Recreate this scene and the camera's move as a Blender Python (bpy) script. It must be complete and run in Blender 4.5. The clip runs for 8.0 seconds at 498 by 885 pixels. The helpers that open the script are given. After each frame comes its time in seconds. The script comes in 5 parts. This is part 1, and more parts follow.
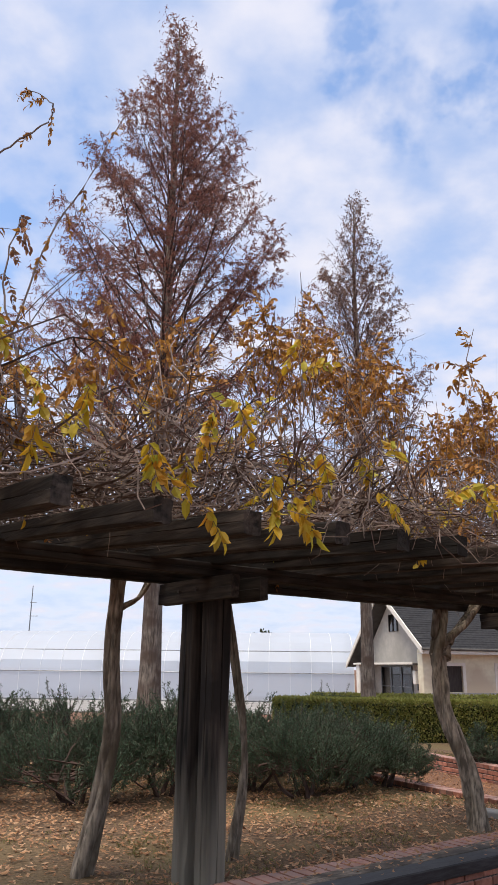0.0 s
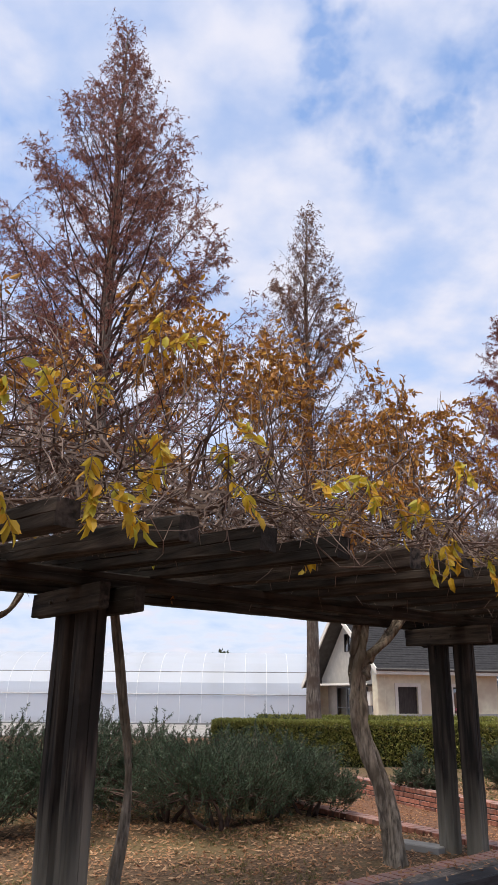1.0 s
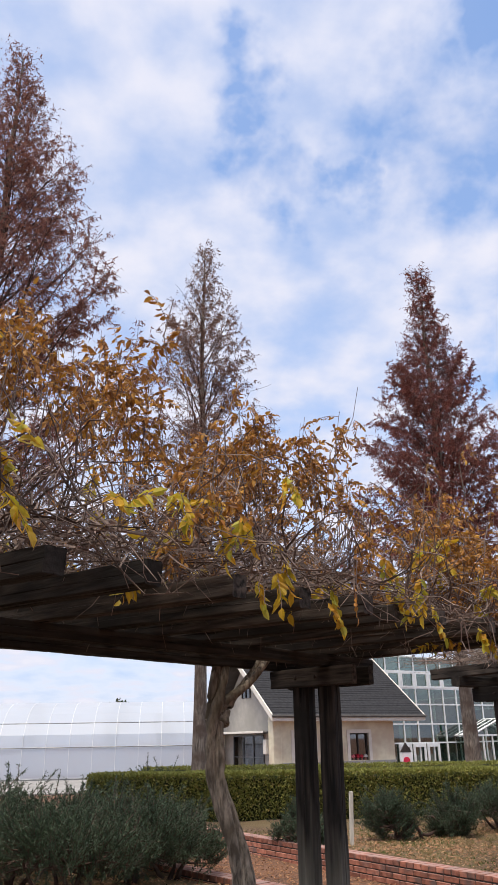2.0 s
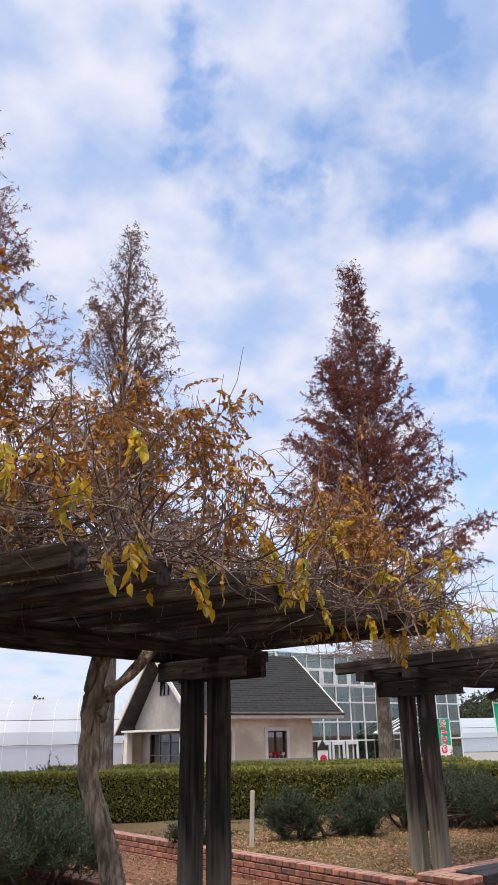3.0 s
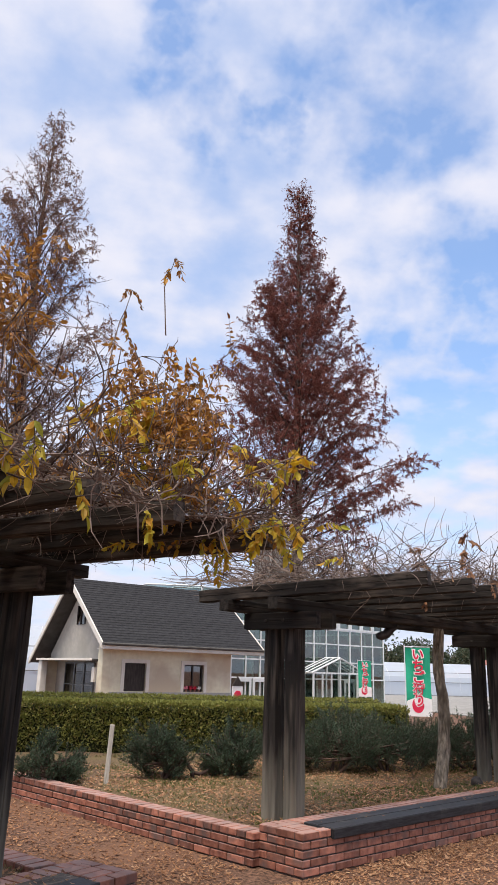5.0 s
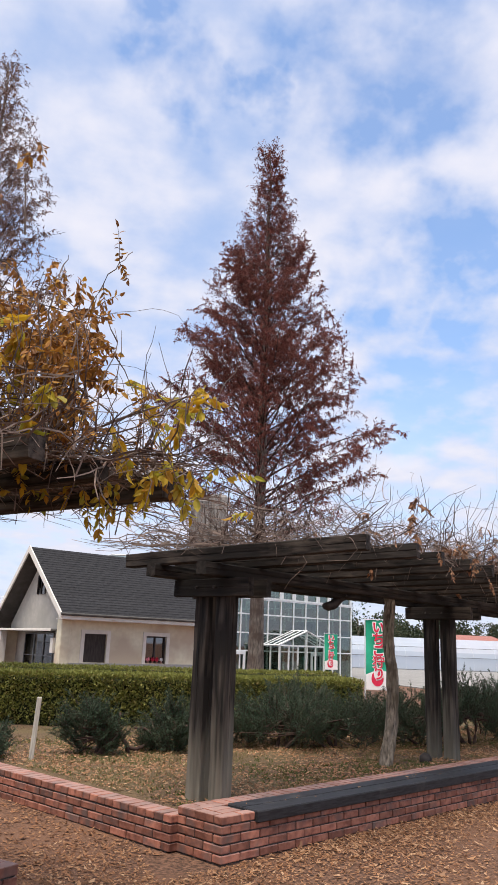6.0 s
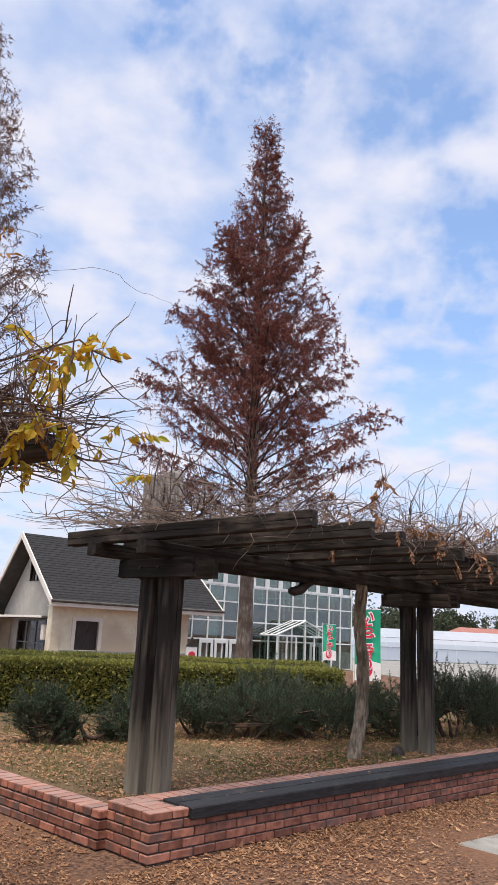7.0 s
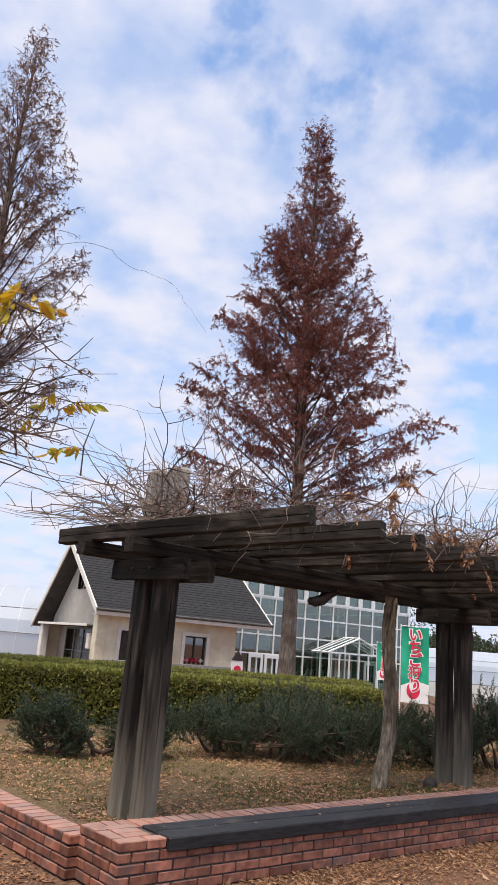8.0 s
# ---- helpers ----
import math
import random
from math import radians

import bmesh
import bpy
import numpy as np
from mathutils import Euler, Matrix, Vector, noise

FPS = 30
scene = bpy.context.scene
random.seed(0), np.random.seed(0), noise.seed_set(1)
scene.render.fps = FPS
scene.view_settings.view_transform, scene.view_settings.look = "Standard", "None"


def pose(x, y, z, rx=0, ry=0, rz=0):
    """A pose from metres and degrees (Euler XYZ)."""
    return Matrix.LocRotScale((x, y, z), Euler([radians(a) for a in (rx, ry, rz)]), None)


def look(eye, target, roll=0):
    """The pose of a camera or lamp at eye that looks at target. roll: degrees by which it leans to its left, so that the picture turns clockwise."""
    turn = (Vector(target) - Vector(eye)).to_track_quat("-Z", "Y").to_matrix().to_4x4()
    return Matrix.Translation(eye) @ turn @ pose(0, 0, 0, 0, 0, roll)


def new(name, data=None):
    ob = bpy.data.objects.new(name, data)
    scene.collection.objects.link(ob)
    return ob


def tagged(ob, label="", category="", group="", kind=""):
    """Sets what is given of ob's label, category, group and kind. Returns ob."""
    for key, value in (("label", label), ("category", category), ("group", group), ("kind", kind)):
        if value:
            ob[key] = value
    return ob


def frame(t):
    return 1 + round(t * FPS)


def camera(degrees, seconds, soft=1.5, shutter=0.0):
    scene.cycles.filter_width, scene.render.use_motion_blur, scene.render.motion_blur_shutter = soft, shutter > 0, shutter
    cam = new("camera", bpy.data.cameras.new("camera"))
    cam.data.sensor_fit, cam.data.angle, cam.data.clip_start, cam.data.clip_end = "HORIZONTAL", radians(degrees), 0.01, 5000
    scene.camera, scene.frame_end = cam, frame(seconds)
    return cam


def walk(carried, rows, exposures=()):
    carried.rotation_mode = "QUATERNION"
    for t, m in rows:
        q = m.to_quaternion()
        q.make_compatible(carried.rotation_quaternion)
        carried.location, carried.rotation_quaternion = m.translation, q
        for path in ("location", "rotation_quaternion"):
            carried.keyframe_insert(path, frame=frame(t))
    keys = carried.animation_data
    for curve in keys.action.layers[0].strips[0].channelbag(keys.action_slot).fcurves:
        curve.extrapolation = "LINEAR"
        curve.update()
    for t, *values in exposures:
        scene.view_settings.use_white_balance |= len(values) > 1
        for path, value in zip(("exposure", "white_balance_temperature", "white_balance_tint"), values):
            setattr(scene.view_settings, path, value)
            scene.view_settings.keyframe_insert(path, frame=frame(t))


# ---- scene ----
cam = camera(36.7, 8.0, soft=1.2)
METRES, EYE, TILT, LEAN, TURN = 6.25, 1.72, 0.0, 0.0, 3.2
ROWS = [
    (0.0, 0.0, 0.0, 0.0, -0.18, 16.74, -0.59),
    (0.5, 0.0522, 0.0379, -0.0006, -0.57, 17.34, -0.89),
    (1.0, 0.097, 0.0883, -0.0008, -2.55, 18.26, -0.44),
    (1.5, 0.1417, 0.1228, -0.0004, -5.55, 19.7, 0.21),
    (2.0, 0.1828, 0.1551, -0.0024, -9.18, 21.6, 0.9),
    (3.5, 0.3024, 0.2662, -0.0066, -15.81, 21.13, 0.56),
    (4.0, 0.3567, 0.3052, -0.0071, -16.71, 19.58, -0.16),
    (4.5, 0.4142, 0.3419, -0.0093, -17.46, 18.19, -0.94),
    (6.0, 0.5724, 0.4624, -0.0105, -20.24, 15.17, -1.95),
    (6.5, 0.6286, 0.4894, -0.0143, -20.41, 14.63, -2.1),
    (7.0, 0.6877, 0.5097, -0.015, -19.49, 14.48, -2.57),
    (7.5, 0.7458, 0.5443, -0.0141, -17.75, 14.84, -3.3),
    (8.0, 0.8003, 0.5832, -0.016, -14.86, 15.34, -4.43),
]
walk(cam, [(t, pose(0, 0, EYE, TILT, LEAN, TURN) @ pose(METRES * x, METRES * y, METRES * z, 90 + pitch, roll, yaw)) for t, x, y, z, yaw, pitch, roll in ROWS])

# ---- world and light ----
SUN_EL, SUN_AZ = 69.0, 218.0
world = bpy.data.worlds.new("world")
scene.world = world
world.use_nodes = True
wn, wl = world.node_tree.nodes, world.node_tree.links
wn.clear()


def wnode(kind, **sets):
    n = wn.new(kind)
    for k, v in sets.items():
        n.inputs[k].default_value = v
    return n


sky = wn.new("ShaderNodeTexSky")
sky.sky_type = "NISHITA"
sky.sun_disc = False
sky.sun_elevation, sky.sun_rotation = radians(SUN_EL), radians(SUN_AZ)
sky.air_density, sky.dust_density = 1.0, 0.6
coord = wn.new("ShaderNodeTexCoord")
sep = wn.new("ShaderNodeSeparateXYZ")
wl.new(coord.outputs["Generated"], sep.inputs[0])
lift = wn.new("ShaderNodeMath")
lift.operation = "MAXIMUM"
wl.new(sep.outputs["Z"], lift.inputs[0])
lift.inputs[1].default_value = 0.0
lift2 = wn.new("ShaderNodeMath")
lift2.operation = "ADD"
wl.new(lift.outputs[0], lift2.inputs[0])
lift2.inputs[1].default_value = 0.22
flat = []
for axis in "XY":
    d = wn.new("ShaderNodeMath")
    d.operation = "DIVIDE"
    wl.new(sep.outputs[axis], d.inputs[0])
    wl.new(lift2.outputs[0], d.inputs[1])
    flat.append(d)
comb = wn.new("ShaderNodeCombineXYZ")
wl.new(flat[0].outputs[0], comb.inputs["X"])
wl.new(flat[1].outputs[0], comb.inputs["Y"])

def wmath(op, a, b, clamp=False):
    """A math node whose inputs are sockets or numbers."""
    n = wn.new("ShaderNodeMath")
    n.operation, n.use_clamp = op, clamp
    for k, v in enumerate((a, b)):
        if isinstance(v, (int, float)):
            n.inputs[k].default_value = v
        else:
            wl.new(v, n.inputs[k])
    return n.outputs[0]


def wspan(value, a, b, c, d):
    """Maps a..b to c..d with soft ends."""
    n = wn.new("ShaderNodeMapRange")
    n.interpolation_type = "SMOOTHSTEP"
    wl.new(value, n.inputs["Value"])
    for k, v in zip(("From Min", "From Max", "To Min", "To Max"), (a, b, c, d)):
        n.inputs[k].default_value = v
    return n.outputs[0]


# the sky's direction, pushed about a little so that cloud edges are ragged
rag = wnode("ShaderNodeTexNoise", Scale=11.0, Detail=4.5, Roughness=0.55)
wl.new(coord.outputs["Generated"], rag.inputs["Vector"])
push = wn.new("ShaderNodeVectorMath")
push.operation = "MULTIPLY_ADD"
wl.new(rag.outputs["Color"], push.inputs[0])
push.inputs[1].default_value = (0.22, 0.22, 0.22)
wl.new(coord.outputs["Generated"], push.inputs[2])
# gaps between the cloud banks: direction and half width
GAPS = (
    (0.078, 0.661, 0.746, 0.030), (0.099, 0.697, 0.711, 0.030), (0.117, 0.728, 0.675, 0.034), (0.155, 0.744, 0.650, 0.036),
    (0.202, 0.730, 0.653, 0.026), (0.283, 0.687, 0.670, 0.050), (0.330, 0.695, 0.640, 0.050), (0.381, 0.654, 0.654, 0.056),
    (0.323, 0.584, 0.744, 0.034), (0.476, 0.724, 0.499, 0.045), (0.410, 0.795, 0.447, 0.040),
    (0.491, 0.752, 0.440, 0.036), (0.483, 0.811, 0.332, 0.050), (-0.312, 0.769, 0.558, 0.075), (-0.346, 0.795, 0.498, 0.07),
)
gap = 0.0
for gx_, gy_, gz_, gr_ in GAPS:
    dn = wn.new("ShaderNodeVectorMath")
    dn.operation = "DISTANCE"
    wl.new(push.outputs[0], dn.inputs[0])
    dn.inputs[1].default_value = (gx_ + 0.11, gy_ + 0.11, gz_ + 0.11)
    gap = wmath("MAXIMUM", gap, wspan(dn.outputs["Value"], 0.0, gr_ * 2.3, 1.0, 0.0))
big = wnode("ShaderNodeTexNoise", Scale=2.6, Detail=7.0, Roughness=0.5, Distortion=0.1)
wl.new(comb.outputs[0], big.inputs["Vector"])
puffs = wnode("ShaderNodeTexNoise", Scale=6.5, Detail=5.0, Roughness=0.5)
wl.new(comb.outputs[0], puffs.inputs["Vector"])
blend = wmath("ADD", wmath("MULTIPLY", puffs.outputs["Fac"], 0.62), wmath("MULTIPLY", big.outputs["Fac"], 0.40))
body = wspan(blend, 0.34, 0.60, 0.55, 1.0)
cover = wmath("SUBTRACT", body, wmath("MULTIPLY", gap, wspan(puffs.outputs["Fac"], 0.3, 0.66, 1.0, 0.62)), True)
# thin veil towards the horizon
veil = wspan(sep.outputs["Z"], 0.04, 0.42, 0.92, 0.15)
cover = wmath("MAXIMUM", cover, veil)
tone = wn.new("ShaderNodeValToRGB")
tone.color_ramp.elements[0].position, tone.color_ramp.elements[1].position = 0.34, 0.64
tone.color_ramp.elements[0].color = (0.34, 0.40, 0.55, 1)
tone.color_ramp.elements[1].color = (0.515, 0.515, 0.58, 1)
wl.new(blend, tone.inputs[0])
clear = wn.new("ShaderNodeMix")
clear.data_type, clear.blend_type = "RGBA", "MULTIPLY"
clear.inputs["Factor"].default_value = 1.0
wl.new(sky.outputs["Color"], clear.inputs[6])
clear.inputs[7].default_value = (0.130, 0.146, 0.160, 1)
both = wn.new("ShaderNodeMix")
both.data_type = "RGBA"
wl.new(cover, both.inputs["Factor"])
wl.new(clear.outputs[2], both.inputs[6])
wl.new(tone.outputs["Color"], both.inputs[7])
back = wn.new("ShaderNodeBackground")
back.inputs["Strength"].default_value = 1.0
wl.new(both.outputs[2], back.inputs["Color"])
wout = wn.new("ShaderNodeOutputWorld")
wl.new(back.outputs[0], wout.inputs["Surface"])

sun = new("sun", bpy.data.lights.new("sun", "SUN"))
sun.data.energy, sun.data.angle, sun.data.color = 3.1, radians(35), (1.0, 0.90, 0.77)
az, el = radians(SUN_AZ), radians(SUN_EL)
SUN_DIR = Vector((math.sin(az) * math.cos(el), math.cos(az) * math.cos(el), math.sin(el)))
sun.matrix_world = look(SUN_DIR * 60, (0, 0, 0))
scene.view_settings.exposure = 0.75


# ---- materials ----
def material(name, rough=0.8, metal=0.0):
    m = bpy.data.materials.new(name)
    m.use_nodes = True
    b = m.node_tree.nodes["Principled BSDF"]
    b.inputs["Roughness"].default_value, b.inputs["Metallic"].default_value = rough, metal
    b.inputs["Specular IOR Level"].default_value = 0.3
    return m, m.node_tree.nodes, m.node_tree.links, b


def grain(name, low, high, scale=8.0, stretch=(1, 1, 1), rough=0.8, bump=0.3, second=None, second_scale=1.2, spread=0.0, islands=False, metal=0.0, detail=6.0, gap=0.01, ramp_at=(0.35, 0.65), second_at=(0.45, 0.62)):
    """Two-scale noise colour with bump; spread varies whole objects, islands varies loose pieces."""
    m, n, l, b = material(name, rough, metal)
    tc = n.new("ShaderNodeTexCoord")
    mp = n.new("ShaderNodeMapping")
    mp.inputs["Scale"].default_value = stretch
    l.new(tc.outputs["Object"], mp.inputs["Vector"])
    place = tc.outputs["Object"]
    if spread and not islands:
        inf = n.new("ShaderNodeObjectInfo")
        far = n.new("ShaderNodeVectorMath")
        far.operation = "MULTIPLY_ADD"
        l.new(inf.outputs["Random"], far.inputs[0])
        far.inputs[1].default_value = (31.0, 17.0, 23.0)
        l.new(tc.outputs["Object"], far.inputs[2])
        l.new(far.outputs[0], mp.inputs["Vector"])
        place = far.outputs[0]
    t = n.new("ShaderNodeTexNoise")
    t.inputs["Scale"].default_value, t.inputs["Detail"].default_value = scale, detail
    l.new(mp.outputs[0], t.inputs["Vector"])
    r = n.new("ShaderNodeValToRGB")
    r.color_ramp.elements[0].position, r.color_ramp.elements[1].position = ramp_at
    r.color_ramp.elements[0].color, r.color_ramp.elements[1].color = (*low, 1), (*high, 1)
    l.new(t.outputs["Fac"], r.inputs[0])
    col = r.outputs["Color"]
    if second:
        t2 = n.new("ShaderNodeTexNoise")
        t2.inputs["Scale"].default_value, t2.inputs["Detail"].default_value = second_scale, 4.0
        l.new(place, t2.inputs["Vector"])
        r2 = n.new("ShaderNodeValToRGB")
        r2.color_ramp.elements[0].position, r2.color_ramp.elements[1].position = second_at
        l.new(t2.outputs["Fac"], r2.inputs[0])
        mx = n.new("ShaderNodeMix")
        mx.data_type = "RGBA"
        l.new(r2.outputs["Color"], mx.inputs["Factor"])
        l.new(col, mx.inputs[6])
        mx.inputs[7].default_value = (*second, 1)
        col = mx.outputs[2]
    if spread or islands:
        hs = n.new("ShaderNodeHueSaturation")
        src = n.new("ShaderNodeNewGeometry").outputs["Random Per Island"] if islands else n.new("ShaderNodeObjectInfo").outputs["Random"]
        mr = n.new("ShaderNodeMapRange")
        mr.inputs["To Min"].default_value, mr.inputs["To Max"].default_value = 1 - spread, 1 + spread
        l.new(src, mr.inputs["Value"])
        l.new(mr.outputs[0], hs.inputs["Value"])
        l.new(col, hs.inputs["Color"])
        col = hs.outputs["Color"]
    l.new(col, b.inputs["Base Color"])
    if bump:
        bp = n.new("ShaderNodeBump")
        bp.inputs["Strength"].default_value, bp.inputs["Distance"].default_value = bump, gap
        l.new(t.outputs["Fac"], bp.inputs["Height"])
        l.new(bp.outputs[0], b.inputs["Normal"])
    return m


def leafy(name, colours, rough=0.6, thin=0.25):
    """Foliage whose pieces take their colour from a ramp, each piece its own; some light passes through."""
    m, n, l, b = material(name, rough)
    g = n.new("ShaderNodeNewGeometry")
    r = n.new("ShaderNodeValToRGB")
    r.color_ramp.interpolation = "LINEAR"
    while len(r.color_ramp.elements) < len(colours):
        r.color_ramp.elements.new(0.5)
    for i, c in enumerate(colours):
        r.color_ramp.elements[i].position = i / max(1, len(colours) - 1)
        r.color_ramp.elements[i].color = (*c, 1)
    l.new(g.outputs["Random Per Island"], r.inputs[0])
    l.new(r.outputs["Color"], b.inputs["Base Color"])
    tr = n.new("ShaderNodeBsdfTranslucent")
    l.new(r.outputs["Color"], tr.inputs["Color"])
    mx = n.new("ShaderNodeMixShader")
    mx.inputs[0].default_value = thin
    l.new(b.outputs[0], mx.inputs[1])
    l.new(tr.outputs[0], mx.inputs[2])
    l.new(mx.outputs[0], n["Material Output"].inputs["Surface"])
    return m


def glass(name, tint, rough=0.02, seen=0.35):
    """Thin pane: a mirror coat over a see-through sheet."""
    m, n, l, b = material(name, rough)
    gl = n.new("ShaderNodeBsdfGlossy")
    gl.inputs["Roughness"].default_value = rough
    tp = n.new("ShaderNodeBsdfTransparent")
    tp.inputs["Color"].default_value = (*tint, 1)
    mx = n.new("ShaderNodeMixShader")
    mx.inputs[0].default_value = seen
    l.new(tp.outputs[0], mx.inputs[1])
    l.new(gl.outputs[0], mx.inputs[2])
    l.new(mx.outputs[0], n["Material Output"].inputs["Surface"])
    return m


M_TIMBER = grain("weathered_timber", (0.006, 0.005, 0.004), (0.085, 0.067, 0.054), 5.0, (4.5, 4.5, 0.3), 0.8, 0.6, (0.014, 0.011, 0.009), 2.0, 0.3, ramp_at=(0.40, 0.72))
def dust_and_sheen(m, colour, amount):
    """Paler colour on upturned faces, in patches: dust, and the sky's sheen painted in."""
    n, l = m.node_tree.nodes, m.node_tree.links
    b = n["Principled BSDF"]
    src = b.inputs["Base Color"].links[0].from_socket
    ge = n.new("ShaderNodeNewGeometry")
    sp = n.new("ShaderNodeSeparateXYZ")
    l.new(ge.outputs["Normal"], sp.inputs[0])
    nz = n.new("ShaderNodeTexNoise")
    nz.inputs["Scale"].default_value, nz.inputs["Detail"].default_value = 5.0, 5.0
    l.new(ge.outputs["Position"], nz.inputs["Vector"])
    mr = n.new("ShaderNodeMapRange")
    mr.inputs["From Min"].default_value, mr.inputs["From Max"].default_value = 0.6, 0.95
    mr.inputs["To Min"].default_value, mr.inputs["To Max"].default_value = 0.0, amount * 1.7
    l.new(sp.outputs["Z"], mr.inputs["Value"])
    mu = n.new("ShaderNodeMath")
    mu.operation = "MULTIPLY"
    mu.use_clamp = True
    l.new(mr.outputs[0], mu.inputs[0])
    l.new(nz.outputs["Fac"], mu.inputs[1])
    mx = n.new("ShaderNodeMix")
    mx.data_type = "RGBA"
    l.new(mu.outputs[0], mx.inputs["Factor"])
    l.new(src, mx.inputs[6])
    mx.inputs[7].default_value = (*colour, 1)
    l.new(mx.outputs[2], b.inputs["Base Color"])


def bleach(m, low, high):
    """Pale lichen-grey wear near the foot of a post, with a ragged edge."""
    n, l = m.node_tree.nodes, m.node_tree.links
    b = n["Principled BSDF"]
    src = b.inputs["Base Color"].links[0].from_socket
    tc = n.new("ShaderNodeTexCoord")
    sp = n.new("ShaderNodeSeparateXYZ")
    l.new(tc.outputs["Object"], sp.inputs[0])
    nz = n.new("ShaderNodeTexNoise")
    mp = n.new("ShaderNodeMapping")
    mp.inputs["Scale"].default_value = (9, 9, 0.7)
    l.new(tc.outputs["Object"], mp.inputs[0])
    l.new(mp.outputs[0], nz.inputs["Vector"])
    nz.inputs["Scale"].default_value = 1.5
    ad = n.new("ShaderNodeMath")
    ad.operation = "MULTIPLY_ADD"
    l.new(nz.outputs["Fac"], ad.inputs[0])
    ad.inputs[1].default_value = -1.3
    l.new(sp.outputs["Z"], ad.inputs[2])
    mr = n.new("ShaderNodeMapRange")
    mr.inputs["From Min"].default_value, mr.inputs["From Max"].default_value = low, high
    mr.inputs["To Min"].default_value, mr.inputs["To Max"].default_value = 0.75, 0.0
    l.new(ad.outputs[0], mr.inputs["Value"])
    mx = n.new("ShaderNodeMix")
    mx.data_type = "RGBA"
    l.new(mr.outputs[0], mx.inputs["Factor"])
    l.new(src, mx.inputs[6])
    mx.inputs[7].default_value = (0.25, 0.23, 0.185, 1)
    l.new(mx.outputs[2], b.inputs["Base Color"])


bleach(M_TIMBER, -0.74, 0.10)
M_BRICK = grain("red_brick", (0.19, 0.071, 0.048), (0.355, 0.148, 0.10), 14.0, (1, 1, 1), 0.7, 0.35, (0.13, 0.085, 0.075), 5.0, 0.35, gap=0.004, second_at=(0.5, 0.7))
dust_and_sheen(M_BRICK, (0.37, 0.26, 0.235), 0.6)
M_MORTAR = grain("dark_mortar", (0.045, 0.038, 0.034), (0.10, 0.085, 0.078), 30.0, rough=0.95, bump=0.5, gap=0.004)
M_BEAM = grain("weathered_beam", (0.007, 0.006, 0.005), (0.060, 0.047, 0.038), 4.0, (0.6, 7, 7), 0.85, 0.7, (0.015, 0.012, 0.010), 1.4, 0.35)
M_RAFT = grain("weathered_rafter", (0.007, 0.006, 0.005), (0.068, 0.053, 0.043), 4.0, (7, 0.6, 7), 0.85, 0.7, (0.016, 0.013, 0.011), 1.4, 0.4)
M_GRASS = leafy("dry_grass", [(0.16, 0.15, 0.055), (0.30, 0.24, 0.12), (0.11, 0.13, 0.04), (0.36, 0.28, 0.15), (0.20, 0.15, 0.08)], 0.7, 0.25)
M_GREENGRASS = leafy("green_tufts", [(0.07, 0.11, 0.03), (0.12, 0.15, 0.04), (0.09, 0.13, 0.035)], 0.6, 0.3)
M_STUMP = grain("grey_wood", (0.14, 0.13, 0.12), (0.34, 0.315, 0.29), 6.0, (10, 10, 0.9), 0.9, 0.6)
M_SEAT = grain("black_seat", (0.010, 0.010, 0.012), (0.030, 0.030, 0.034), 9.0, (1, 8, 8), 0.55, 0.25, (0.06, 0.055, 0.05), 3.0, gap=0.003, second_at=(0.6, 0.75))
M_SEAT_WORN = grain("worn_seat", (0.07, 0.06, 0.053), (0.24, 0.20, 0.17), 12.0, (1, 5, 5), 0.85, 0.5, (0.05, 0.045, 0.04), 3.0, gap=0.004)
M_SOIL = grain("leafy_soil", (0.045, 0.024, 0.016), (0.21, 0.115, 0.074), 34.0, rough=0.95, bump=0.9, second=(0.17, 0.09, 0.055), second_scale=0.7, gap=0.03, detail=9.0)
M_TURF = grain("thin_turf", (0.045, 0.028, 0.018), (0.19, 0.12, 0.07), 34.0, rough=0.95, bump=0.9, second=(0.135, 0.10, 0.05), second_scale=0.55, gap=0.03, detail=9.0)
M_BARK = grain("bark", (0.08, 0.064, 0.053), (0.31, 0.255, 0.21), 5.0, (7, 7, 1.0), 0.95, 1.0, (0.10, 0.07, 0.055), 2.0, gap=0.03)
M_TWIGBARK = grain("branch_bark", (0.04, 0.024, 0.02), (0.10, 0.062, 0.05), 10.0, (1, 1, 1), 0.9, 0.3)
M_VINE = grain("vine_bark", (0.09, 0.075, 0.058), (0.36, 0.30, 0.235), 6.0, (6, 6, 1.2), 0.95, 1.0, (0.10, 0.08, 0.055), 2.5, gap=0.02)
M_TWIG = grain("vine_twig", (0.07, 0.05, 0.041), (0.235, 0.175, 0.145), 5.0, rough=0.85, bump=0.2, spread=0.35, islands=True)
M_RUST = leafy("rust_needles", [(0.11, 0.034, 0.029), (0.20, 0.058, 0.044), (0.15, 0.048, 0.040), (0.25, 0.080, 0.054), (0.15, 0.066, 0.058)], thin=0.25)
M_RUST_FADED = leafy("faded_needles", [(0.15, 0.062, 0.052), (0.23, 0.092, 0.070), (0.19, 0.080, 0.068), (0.28, 0.125, 0.075), (0.21, 0.12, 0.105)], thin=0.4)
M_GREYNEEDLE = leafy("sparse_needles", [(0.15, 0.08, 0.066), (0.21, 0.11, 0.08), (0.16, 0.10, 0.08), (0.24, 0.13, 0.075)], thin=0.3)
M_GOLD = leafy("gold_leaves", [(0.50, 0.36, 0.025), (0.58, 0.33, 0.02), (0.42, 0.40, 0.045), (0.55, 0.27, 0.03), (0.34, 0.36, 0.05)], 0.5, 0.45)
